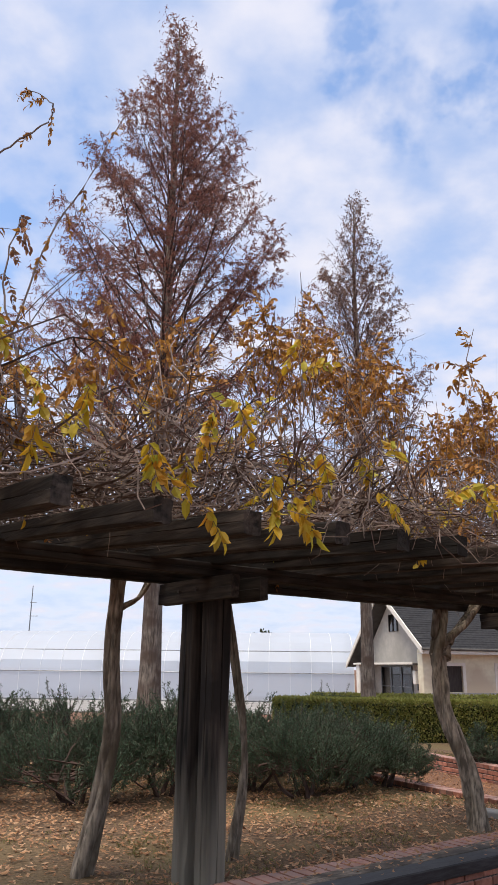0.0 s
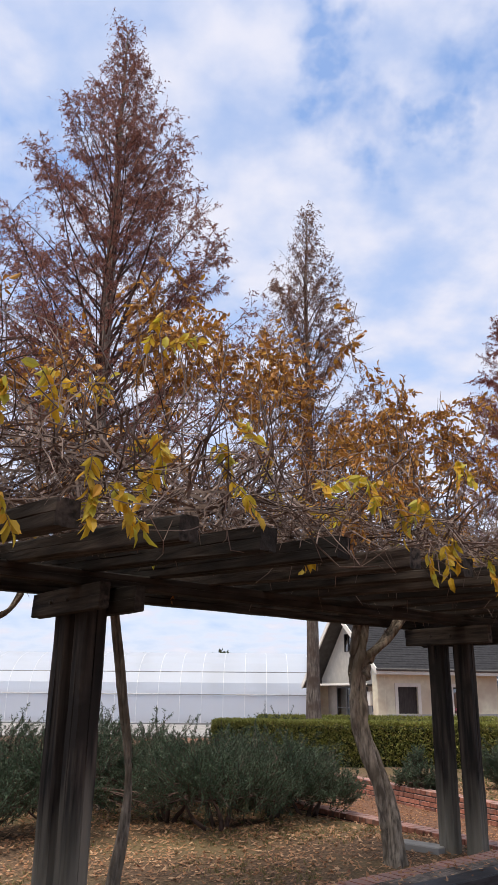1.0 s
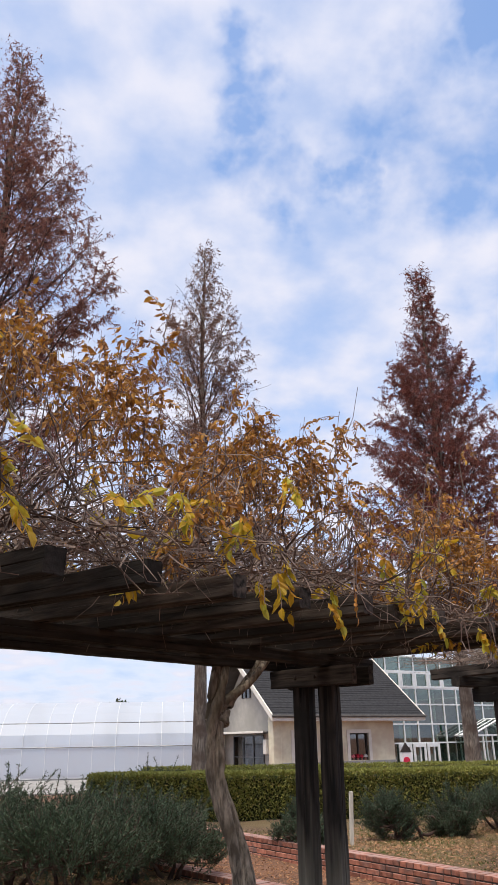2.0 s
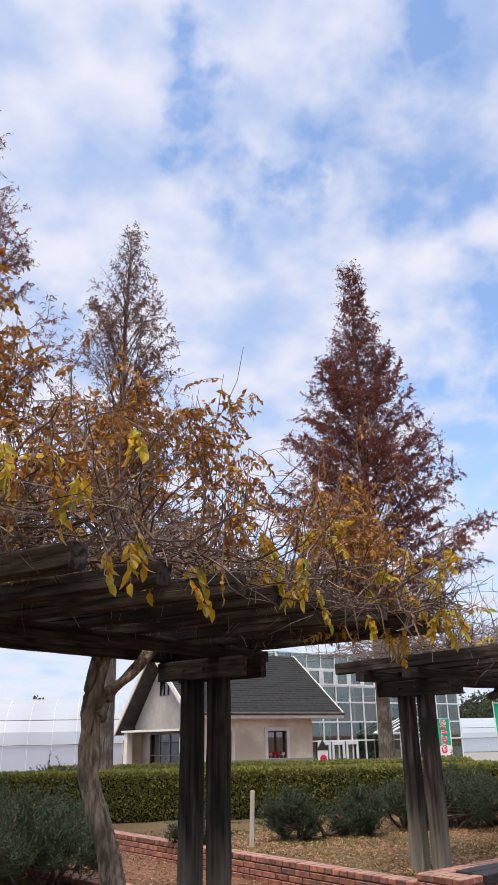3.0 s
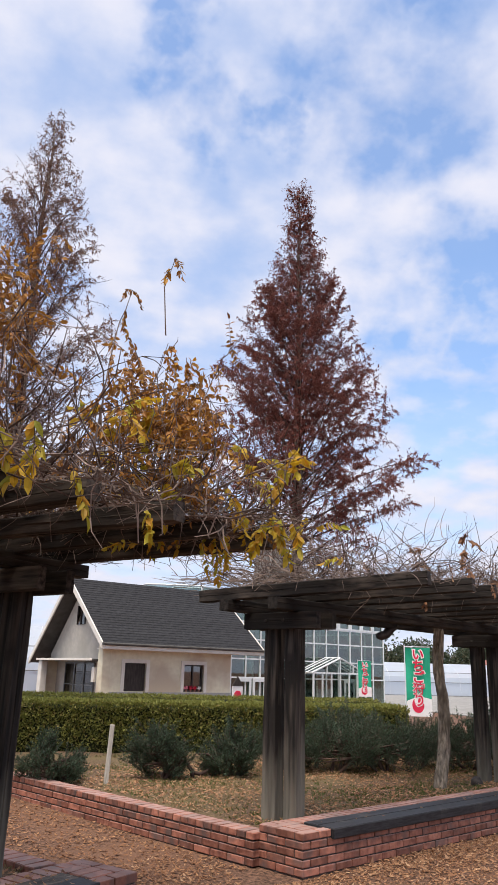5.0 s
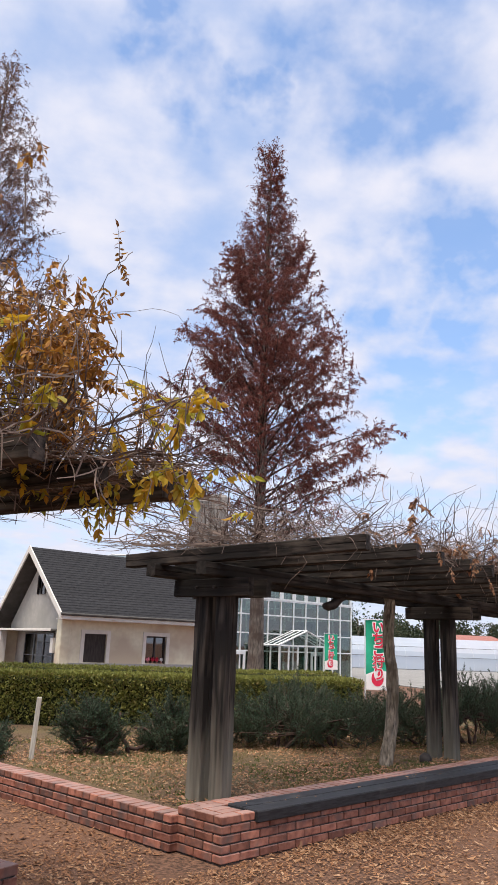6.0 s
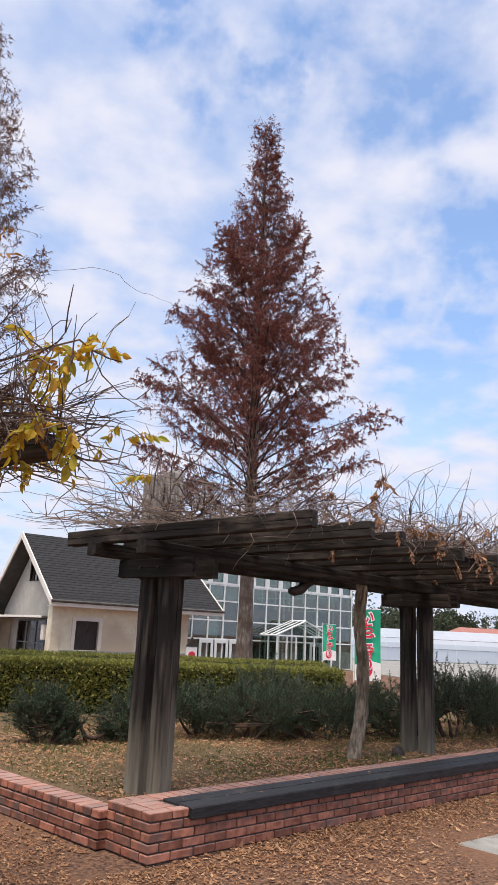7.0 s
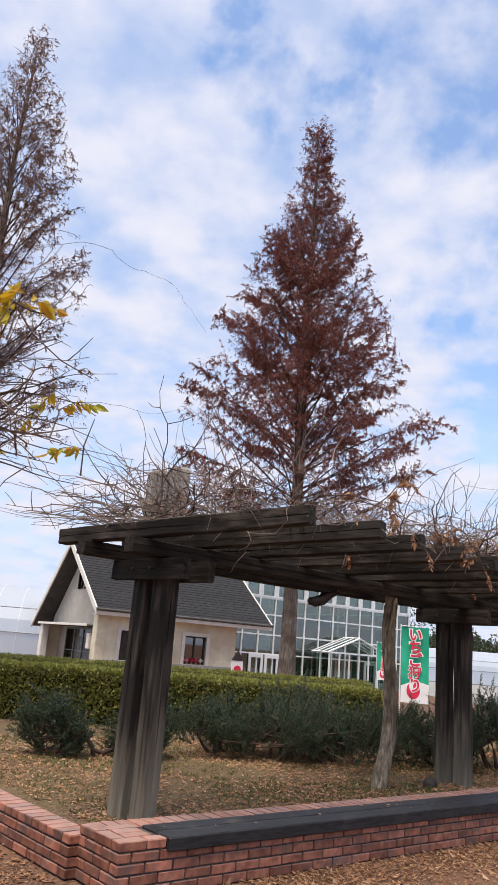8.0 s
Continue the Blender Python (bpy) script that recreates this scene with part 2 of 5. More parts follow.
M_AMBER = leafy("amber_leaves", [(0.25, 0.105, 0.030), (0.40, 0.175, 0.028), (0.19, 0.085, 0.034), (0.48, 0.24, 0.032), (0.16, 0.075, 0.04)], 0.6, 0.3)
M_DRY = leafy("dry_leaves", [(0.16, 0.075, 0.042), (0.32, 0.155, 0.08), (0.22, 0.11, 0.06), (0.42, 0.23, 0.12), (0.12, 0.06, 0.036)], 0.8, 0.2)
M_DRY_PALE = leafy("pale_dry_leaves", [(0.24, 0.12, 0.065), (0.42, 0.235, 0.125), (0.28, 0.14, 0.075), (0.52, 0.34, 0.205), (0.18, 0.085, 0.05)], 0.8, 0.2)
M_ROSEMARY = leafy("bush_leaves", [(0.026, 0.044, 0.024), (0.055, 0.085, 0.048), (0.038, 0.062, 0.036), (0.08, 0.115, 0.066), (0.032, 0.054, 0.03)], 0.6, 0.15)
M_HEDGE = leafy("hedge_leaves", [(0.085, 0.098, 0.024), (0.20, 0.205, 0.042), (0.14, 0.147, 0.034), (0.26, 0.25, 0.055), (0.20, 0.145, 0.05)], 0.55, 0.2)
# leaves of the hedge's top, paler than those of its sides
M_HEDGE_TOP = leafy("hedge_top_leaves", [(0.15, 0.165, 0.036), (0.23, 0.235, 0.05), (0.185, 0.195, 0.046), (0.27, 0.25, 0.062)], 0.55, 0.25)
# near-black core: the shade between the leaves put into its colour
M_HEDGE_SHADE = grain("hedge_shade", (0.012, 0.016, 0.007), (0.035, 0.045, 0.014), 12.0, rough=0.95, bump=0.6)
M_FARLEAF = leafy("far_leaves", [(0.03, 0.05, 0.028), (0.055, 0.075, 0.04), (0.045, 0.06, 0.035), (0.10, 0.09, 0.045)], 0.7, 0.15)
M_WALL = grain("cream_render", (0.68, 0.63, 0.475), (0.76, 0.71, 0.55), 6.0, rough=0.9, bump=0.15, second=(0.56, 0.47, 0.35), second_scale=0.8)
# the eave's shade put into the colour: a greyer copy of the cream render
M_GABLE_SHADE = grain("shaded_render", (0.46, 0.43, 0.38), (0.54, 0.50, 0.44), 6.0, rough=0.9, bump=0.15, second=(0.42, 0.39, 0.34), second_scale=0.8)
M_TRIM = grain("white_trim", (0.66, 0.62, 0.56), (0.74, 0.70, 0.64), 4.0, rough=0.6, bump=0.05)
M_ROOF = grain("slate_tiles", (0.012, 0.012, 0.014), (0.027, 0.027, 0.030), 9.0, rough=0.8, bump=0.3, spread=0.10)
M_SOFFIT = grain("dark_soffit", (0.07, 0.065, 0.06), (0.10, 0.095, 0.09), 4.0, rough=0.8, bump=0.1)
M_PLINTH = grain("grey_plinth", (0.30, 0.30, 0.30), (0.38, 0.37, 0.36), 7.0, rough=0.9, bump=0.2)
M_DARKWOOD = grain("dark_shutter", (0.03, 0.024, 0.022), (0.055, 0.045, 0.04), 4.0, (8, 1, 1), 0.7, 0.2)
M_STEEL = grain("white_steel", (0.66, 0.69, 0.70), (0.76, 0.78, 0.79), 5.0, rough=0.4, bump=0.03)
M_GREYSTEEL = grain("grey_steel", (0.16, 0.17, 0.18), (0.26, 0.27, 0.28), 5.0, rough=0.45, bump=0.03, metal=0.6)
M_PANE = glass("pane", (0.46, 0.55, 0.51), seen=0.17)
M_DARKPANE = glass("dark_pane", (0.12, 0.13, 0.14), seen=0.22)
M_FLOORGREY = grain("concrete", (0.20, 0.195, 0.185), (0.32, 0.31, 0.29), 6.0, rough=0.9, bump=0.2, second=(0.22, 0.21, 0.2), second_scale=1.5)
# dark grey that stands in for the dimness indoors, behind the panes
M_INDOOR_SHADE = grain("indoor_shade", (0.05, 0.055, 0.055), (0.10, 0.105, 0.10), 3.0, rough=0.9, bump=0.0)
M_GREENFLAG = grain("green_cloth", (0.012, 0.30, 0.17), (0.03, 0.40, 0.24), 3.0, rough=0.75, bump=0.2)
M_REDINK = grain("red_cloth", (0.62, 0.02, 0.06), (0.72, 0.035, 0.09), 6.0, rough=0.75, bump=0.05)
M_WHITEINK = grain("white_cloth", (0.76, 0.74, 0.74), (0.84, 0.82, 0.82), 6.0, rough=0.75, bump=0.05)
M_PINK = grain("pink_cloth", (0.75, 0.20, 0.30), (0.85, 0.32, 0.42), 6.0, rough=0.75, bump=0.05)
M_STAKE = grain("pale_stake", (0.36, 0.33, 0.29), (0.52, 0.48, 0.42), 6.0, (10, 10, 1), 0.9, 0.4)
M_REDROOF = grain("red_roof", (0.28, 0.12, 0.10), (0.36, 0.17, 0.14), 6.0, rough=0.8, bump=0.2)


def film_sheet():
    m, n, l, b = material("greenhouse_film", 0.35)
    b.inputs["Base Color"].default_value = (0.67, 0.74, 0.84, 1)
    tr = n.new("ShaderNodeBsdfTranslucent")
    tr.inputs["Color"].default_value = (0.74, 0.80, 0.88, 1)
    tp = n.new("ShaderNodeBsdfTransparent")
    t = n.new("ShaderNodeTexNoise")
    tc = n.new("ShaderNodeTexCoord")
    mp = n.new("ShaderNodeMapping")
    mp.inputs["Scale"].default_value = (2.0, 1.0, 0.5)
    l.new(tc.outputs["Object"], mp.inputs[0])
    l.new(mp.outputs[0], t.inputs["Vector"])
    t.inputs["Scale"].default_value = 1.4
    bp = n.new("ShaderNodeBump")
    bp.inputs["Strength"].default_value, bp.inputs["Distance"].default_value = 0.35, 0.08
    l.new(t.outputs["Fac"], bp.inputs["Height"])
    l.new(bp.outputs[0], b.inputs["Normal"])
    m1, m2 = n.new("ShaderNodeMixShader"), n.new("ShaderNodeMixShader")
    m1.inputs[0].default_value, m2.inputs[0].default_value = 0.5, 0.3
    l.new(b.outputs[0], m1.inputs[1])
    l.new(tr.outputs[0], m1.inputs[2])
    l.new(m1.outputs[0], m2.inputs[1])
    l.new(tp.outputs[0], m2.inputs[2])
    l.new(m2.outputs[0], n["Material Output"].inputs["Surface"])
    return m


M_FILM = film_sheet()


# ---- mesh tools ----
class Build:
    """Collects vertices and faces quickly and turns them into one mesh."""

    def __init__(self):
        self.v, self.f = [], []

    def box(self, lo, hi, m=None, cut=0.0):
        x0, y0, z0 = lo
        x1, y1, z1 = hi
        if cut:
            self.bevelled(lo, hi, m, cut)
            return self
        k = len(self.v)
        pts = [(x0, y0, z0), (x1, y0, z0), (x1, y1, z0), (x0, y1, z0), (x0, y0, z1), (x1, y0, z1), (x1, y1, z1), (x0, y1, z1)]
        self.v += [tuple(m @ Vector(p)) for p in pts] if m else pts
        self.f += [tuple(k + i for i in q) for q in ((3, 2, 1, 0), (4, 5, 6, 7), (0, 1, 5, 4), (1, 2, 6, 5), (2, 3, 7, 6), (3, 0, 4, 7))]
        return self

    def bevelled(self, lo, hi, m, c):
        """A box with chamfered edges."""
        k = len(self.v)
        pts, idx = [], {}
        for sx in (0, 1):
            for sy in (0, 1):
                for sz in (0, 1):
                    for ax in range(3):
                        s = (sx, sy, sz)
                        p = [(hi[i] if s[i] else lo[i]) if i == ax else (hi[i] - c if s[i] else lo[i] + c) for i in range(3)]
                        idx[s, ax] = k + len(pts)
                        pts.append(tuple(p))
        self.v += [tuple(m @ Vector(p)) for p in pts] if m else pts
        for ax in range(3):
            a, b = (ax + 1) % 3, (ax + 2) % 3
            for s in (0, 1):
                q = []
                for (p, r) in ((0, 0), (1, 0), (1, 1), (0, 1)):
                    key = [0, 0, 0]
                    key[ax], key[a], key[b] = s, p, r
                    q.append(idx[tuple(key), ax])
                self.f.append(tuple(q if s else q[::-1]))
            for p in (0, 1):
                for r in (0, 1):
                    e = []
                    for s, axis in ((0, a), (1, a), (1, b), (0, b)):
                        key = [0, 0, 0]
                        key[ax], key[a], key[b] = s, p, r
                        e.append(idx[tuple(key), axis])
                    self.f.append(tuple(e if (p == r) else e[::-1]))
        for s in [(x, y, z) for x in (0, 1) for y in (0, 1) for z in (0, 1)]:
            tri = [idx[s, 0], idx[s, 1], idx[s, 2]]
            self.f.append(tuple(tri if sum(s) % 2 else tri[::-1]))
        return self

    def tube(self, pts, radii, sides=6, cap=True):
        k = len(self.v)
        up = Vector((0.13, 0.21, 0.97))
        n = len(pts)
        for i, p in enumerate(pts):
            d = (Vector(pts[min(i + 1, n - 1)]) - Vector(pts[max(i - 1, 0)]))
            d = d.normalized() if d.length > 1e-9 else Vector((0, 0, 1))
            ref = up if abs(d.dot(up)) < 0.95 else Vector((1, 0, 0))
            a = d.cross(ref).normalized()
            b = d.cross(a)
            for j in range(sides):
                w = 2 * math.pi * j / sides
                r = radii[i]
                self.v.append((p[0] + r * (a.x * math.cos(w) + b.x * math.sin(w)), p[1] + r * (a.y * math.cos(w) + b.y * math.sin(w)), p[2] + r * (a.z * math.cos(w) + b.z * math.sin(w))))
        for i in range(n - 1):
            for j in range(sides):
                j2 = (j + 1) % sides
                self.f.append((k + i * sides + j, k + i * sides + j2, k + (i + 1) * sides + j2, k + (i + 1) * sides + j))
        if cap and sides > 2:
            self.f.append(tuple(k + j for j in range(sides))[::-1])
            self.f.append(tuple(k + (n - 1) * sides + j for j in range(sides)))
        return self

    def blade(self, p, d, side, length, width, bend=0.0):
        """One folded leaf from p along d, as wide as width along side."""
        k = len(self.v)
        nrm = d.cross(side)
        mid = p + d * (length * 0.5)
        tip = p + d * length - nrm * (bend * length)
        lift = nrm * (width * 0.18)
        a, b = mid + side * (width * 0.5) + lift, mid - side * (width * 0.5) + lift
        self.v += [tuple(p), tuple(a), tuple(tip), tuple(b)]
        self.f += [(k, k + 1, k + 2), (k, k + 2, k + 3)]
        return self

    def leaf(self, p, d, side, length, width, bend=0.0):
        """One oval leaf with a pointed tip, folded along its rib and curling down."""
        k = len(self.v)
        nrm = d.cross(side)
        m1, m2 = p + d * (length * 0.28), p + d * (length * 0.66) - nrm * (bend * length * 0.3)
        tip = p + d * length - nrm * (bend * length)
        lift = nrm * (width * 0.16)
        for q, w in ((m1, 0.46), (m2, 0.42)):
            self.v += [tuple(q + side * (width * w) + lift), tuple(q), tuple(q - side * (width * w) + lift)]
        self.v += [tuple(p), tuple(tip)]
        self.f += [(k + 6, k, k + 1), (k + 6, k + 1, k + 2), (k, k + 3, k + 4, k + 1), (k + 1, k + 4, k + 5, k + 2), (k + 3, k + 7, k + 4), (k + 4, k + 7, k + 5)]
        return self

    def quad(self, a, b, c, d):
        k = len(self.v)
        self.v += [tuple(a), tuple(b), tuple(c), tuple(d)]
        self.f.append((k, k + 1, k + 2, k + 3))
        return self

    def mesh(self, name, mat, smooth=False):
        me = bpy.data.meshes.new(name)
        me.from_pydata(self.v, [], self.f)
        me.materials.append(mat)
        if smooth:
            me.polygons.foreach_set("use_smooth", [True] * len(me.polygons))
        me.update()
        return me


def part(name, build, mat, parent=None, label="", smooth=False, m=None):
    """Links a build as one mesh object under a thing or part, in the parent's space."""
    ob = new(name, build.mesh(name, mat, smooth))
    if parent:
        ob.parent = parent
    if m is not None:
        ob.matrix_basis = m
    return tagged(ob, label) if label else ob


def thing(name, m, label, category, group="", kind=""):
    """An empty at a thing's base."""
    ob = new(name)
    ob.empty_display_size = 0.1
    ob.matrix_basis = m
    return tagged(ob, label, category, group, kind)


def rnd(a, b):
    return random.uniform(a, b)


def unit():
    while True:
        v = Vector((rnd(-1, 1), rnd(-1, 1), rnd(-1, 1)))
        if 0.1 < v.length < 1:
            return v.normalized()


def smoothstep(x):
    x = min(1.0, max(0.0, x))
    return x * x * (3 - 2 * x)


# ---- ground ----
def behind(x, y):
    """Metres behind the bench fronts."""
    a = radians(33)
    return -(x - 3.9) * math.sin(a) + (y - 8.6) * math.cos(a)


def ground_z(x, y):
    return 0.22 * smoothstep((behind(x, y) - 0.5) / 8.0) + 0.02 * noise.noise((x * 0.5, y * 0.5, 0)) * (1 if abs(x) + abs(y) < 60 else 0)


xs = sorted({round(v, 3) for v in [-1500, -600, -250, -120, -70, -45, -30] + [-20 + i for i in range(10)] + [-10 + 0.4 * i for i in range(66)] + [17 + i for i in range(14)] + [34, 40, 55, 80, 130, 250, 600, 1500]})
ys = sorted({round(v, 3) for v in [-1500, -600, -200, -80, -40, -20, -10] + [-6 + 0.4 * i for i in range(66)] + [21 + i for i in range(24)] + [50, 60, 75, 100, 140, 220, 400, 800, 1500]})
g = Build()
g.v = [(x, y, ground_z(x, y)) for y in ys for x in xs]
W = len(xs)
g.f = [(j * W + i, j * W + i + 1, (j + 1) * W + i + 1, (j + 1) * W + i) for j in range(len(ys) - 1) for i in range(W - 1)]
tagged(part("ground", g, M_SOIL, smooth=True), "brown earth strewn with fallen leaves", "ground", kind="structure")


BEDS = {}


def bed(name, a, b, c, d, z, label):
    """A raised planting bed: an uneven patch between four corners."""
    s = Build()
    nu, nv = 60, 44
    A, B, C, D = (Vector((*p, 0)) for p in (a, b, c, d))
    for j in range(nv + 1):
        for i in range(nu + 1):
            u, v = i / nu, j / nv
            p = (A * (1 - u) + B * u) * (1 - v) + (D * (1 - u) + C * u) * v
            h = z + 0.035 * noise.noise((p.x * 0.7, p.y * 0.7, 3)) + 0.015 * noise.noise((p.x * 2.5, p.y * 2.5, 5))
            edge = min(u, v, 1 - u)
            s.v.append((p.x, p.y, h - 0.03 * (edge < 0.012)))
    for j in range(nv):
        for i in range(nu):
            k = j * (nu + 1) + i
            s.f.append((k, k + 1, k + nu + 2, k + nu + 1))
    BEDS[name] = (A, B, C, D, z)
    return tagged(part(name, s, M_TURF, smooth=True), label, "ground", kind="structure")


bed("ground_bed_1", (-7.5, -0.15), (3.05, 8.62), (-3.2, 17.2), (-17.0, 14.0), 0.27, "raised bed of thin grass and dry leaves")
bed("ground_bed_2", (5.0, 9.93), (16.0, 15.8), (17.5, 19.5), (0.6, 17.4), 0.27, "raised bed of thin grass and dry leaves")


# ---- pergolas ----
def hewn(b, lo, hi, axis, m=None, wear=0.006, seed=0.0):
    """A rough-sawn timber along one axis: worn round edges, drying cracks, an uneven surface, sawn ends."""
    a1, a2 = (axis + 1) % 3, (axis + 2) % 3
    L = hi[axis] - lo[axis]
    c1, c2 = (lo[a1] + hi[a1]) / 2, (lo[a2] + hi[a2]) / 2
    h1, h2 = (hi[a1] - lo[a1]) / 2, (hi[a2] - lo[a2]) / 2
    r = min(h1, h2) * 0.22
    ring = []
    for s1, s2 in ((1, 1), (-1, 1), (-1, -1), (1, -1)):
        e = [(s1 * h1, s2 * (h2 - r)), (s1 * (h1 - r * 0.3), s2 * (h2 - r * 0.3)), (s1 * (h1 - r), s2 * h2)]
        ring += e if s1 * s2 > 0 else e[::-1]
        # a drying crack in the middle of the face that follows
        q = (-s1 * 0.0, s2 * h2) if s1 * s2 > 0 else (s1 * h1, 0.0)
        w = min(h1, h2) * 0.05
        deep = (0.14 if (s1 + s2 + int(seed)) % 3 else 0.03) * min(h1, h2)
        if s1 * s2 > 0:
            ring += [(s1 * w, q[1]), (0.0, q[1] - s2 * deep), (-s1 * w, q[1])]
        else:
            ring += [(q[0], s2 * w), (q[0] - s1 * deep, 0.0), (q[0], -s2 * w)]
    n, k, K = max(6, int(L / 0.16)), len(b.v), len(ring)
    for i in range(n + 1):
        t = i / n
        for j, (x, y) in enumerate(ring):
            p = [0.0, 0.0, 0.0]
            g = 1 + (0.035 * noise.noise((j * 0.9, t * L * 0.8, seed))) - (0.03 if i in (0, n) else 0.0)
            off = 0.10 * min(h1, h2) * noise.noise((t * L * 0.6, seed * 3.1, j // 6))
            p[axis] = lo[axis] + L * t + (wear * noise.noise((j * 1.7, seed, i)) if i in (0, n) else 0.0)
            p[a1] = c1 + x * g + wear * noise.noise((j * 2.3, t * L * 2.5, seed + 5)) + off * 0.3
            p[a2] = c2 + y * g + wear * noise.noise((j * 2.9, t * L * 2.5, seed + 9))
            b.v.append(tuple(m @ Vector(p)) if m else tuple(p))
    for i in range(n):
        for j in range(K):
            j2 = (j + 1) % K
            b.f.append((k + i * K + j, k + i * K + j2, k + (i + 1) * K + j2, k + (i + 1) * K + j))
    b.f.append(tuple(k + j for j in range(K))[::-1])
    b.f.append(tuple(k + n * K + j for j in range(K)))
    return b


def timber(name, lo, hi, mat, parent, m=None, label=""):
    """A hewn timber along its longest side."""
    size = [hi[i] - lo[i] for i in range(3)]
    return part(name, hewn(Build(), lo, hi, size.index(max(size)), m, 0.006, rnd(0, 90)), mat, parent, label)


def pergola(m, label, post_us, rafter_us, front, rear, skew, ends, top, rh, bh, tilt):
    """Single row of paired posts, clamped cap boards, two long beams, and cross rafters that reach forward over the bench.
    Local x runs along the row, -y to the bench side; tilt gives a rafter's fall from its place along the row."""
    root = thing("pergola", m, label, "pergola", "pergolas over the benches")
    for u, turn in post_us:
        for y in (-0.135, 0.135):
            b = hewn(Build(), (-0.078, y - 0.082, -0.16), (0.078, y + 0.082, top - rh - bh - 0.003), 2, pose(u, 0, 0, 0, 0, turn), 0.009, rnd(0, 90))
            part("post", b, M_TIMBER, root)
        for s in (-1, 1):
            timber("cap_board", (u + s * 0.09 - (0.075 if s < 0 else 0), -0.55, top - rh - bh - 0.17), (u + s * 0.09 + (0.075 if s > 0 else 0), 0.44, top - rh - bh - 0.004), M_RAFT, root)
            for y in (-0.12, 0.12):
                b = Build()
                x = u + s * 0.165
                b.tube([(x, y, top - rh - bh - 0.085), (x + s * 0.018, y, top - rh - bh - 0.085)], [0.016, 0.014], 6)
                part("bolt", b, M_DARKWOOD, root)
    for y in (-0.24, 0.40):
        timber("long_beam", (ends[0] + rnd(-0.05, 0.05), y - 0.065, top - rh - bh), (ends[1] + rnd(-0.05, 0.05), y + 0.065, top - rh - 0.002), M_BEAM, root)
    for u in rafter_us:
        w = rnd(0.045, 0.055)
        r = pose(u, 0, top - rh, tilt(u) + rnd(-0.5, 0.5), 0, skew + rnd(-1.0, 1.0))
        timber("rafter", (-w, -front + rnd(-0.06, 0.06), 0.0), (w, rear + rnd(-0.08, 0.08), rh + rnd(-0.008, 0.008)), M_RAFT, root, r)
    return root


P1 = pose(-0.648, 5.80, 0.34, 0, 0.45, 39.8)
P2 = pose(5.28, 10.3, 0.24, 0, 0, 31.5)
pergola(P1, "dark weathered timber pergola overgrown with yellowing wisteria", ((-4.1, 0), (0.0, 3), (4.10, 11)), [4.47 - 0.51 * k for k in range(20)], 2.12, 0.95, 0.5, (-5.6, 4.6), 2.235, 0.115, 0.10, lambda u: 0.72 * (4.4 - u))
pergola(P2, "weathered grey-brown timber pergola covered with bare wisteria twigs", ((0.0, 2), (4.5, -5), (9.0, 0)), [-0.355 + 0.60 * k for k in range(18)], 1.84, 0.76, 10.5, (-0.5, 10.3), 2.285, 0.13, 0.125, lambda u: -1.8)


# the sagging mat of vines on the first pergola
MAT = P1 @ pose(0, 0, 0.0, 1.6, 0.35, 0)


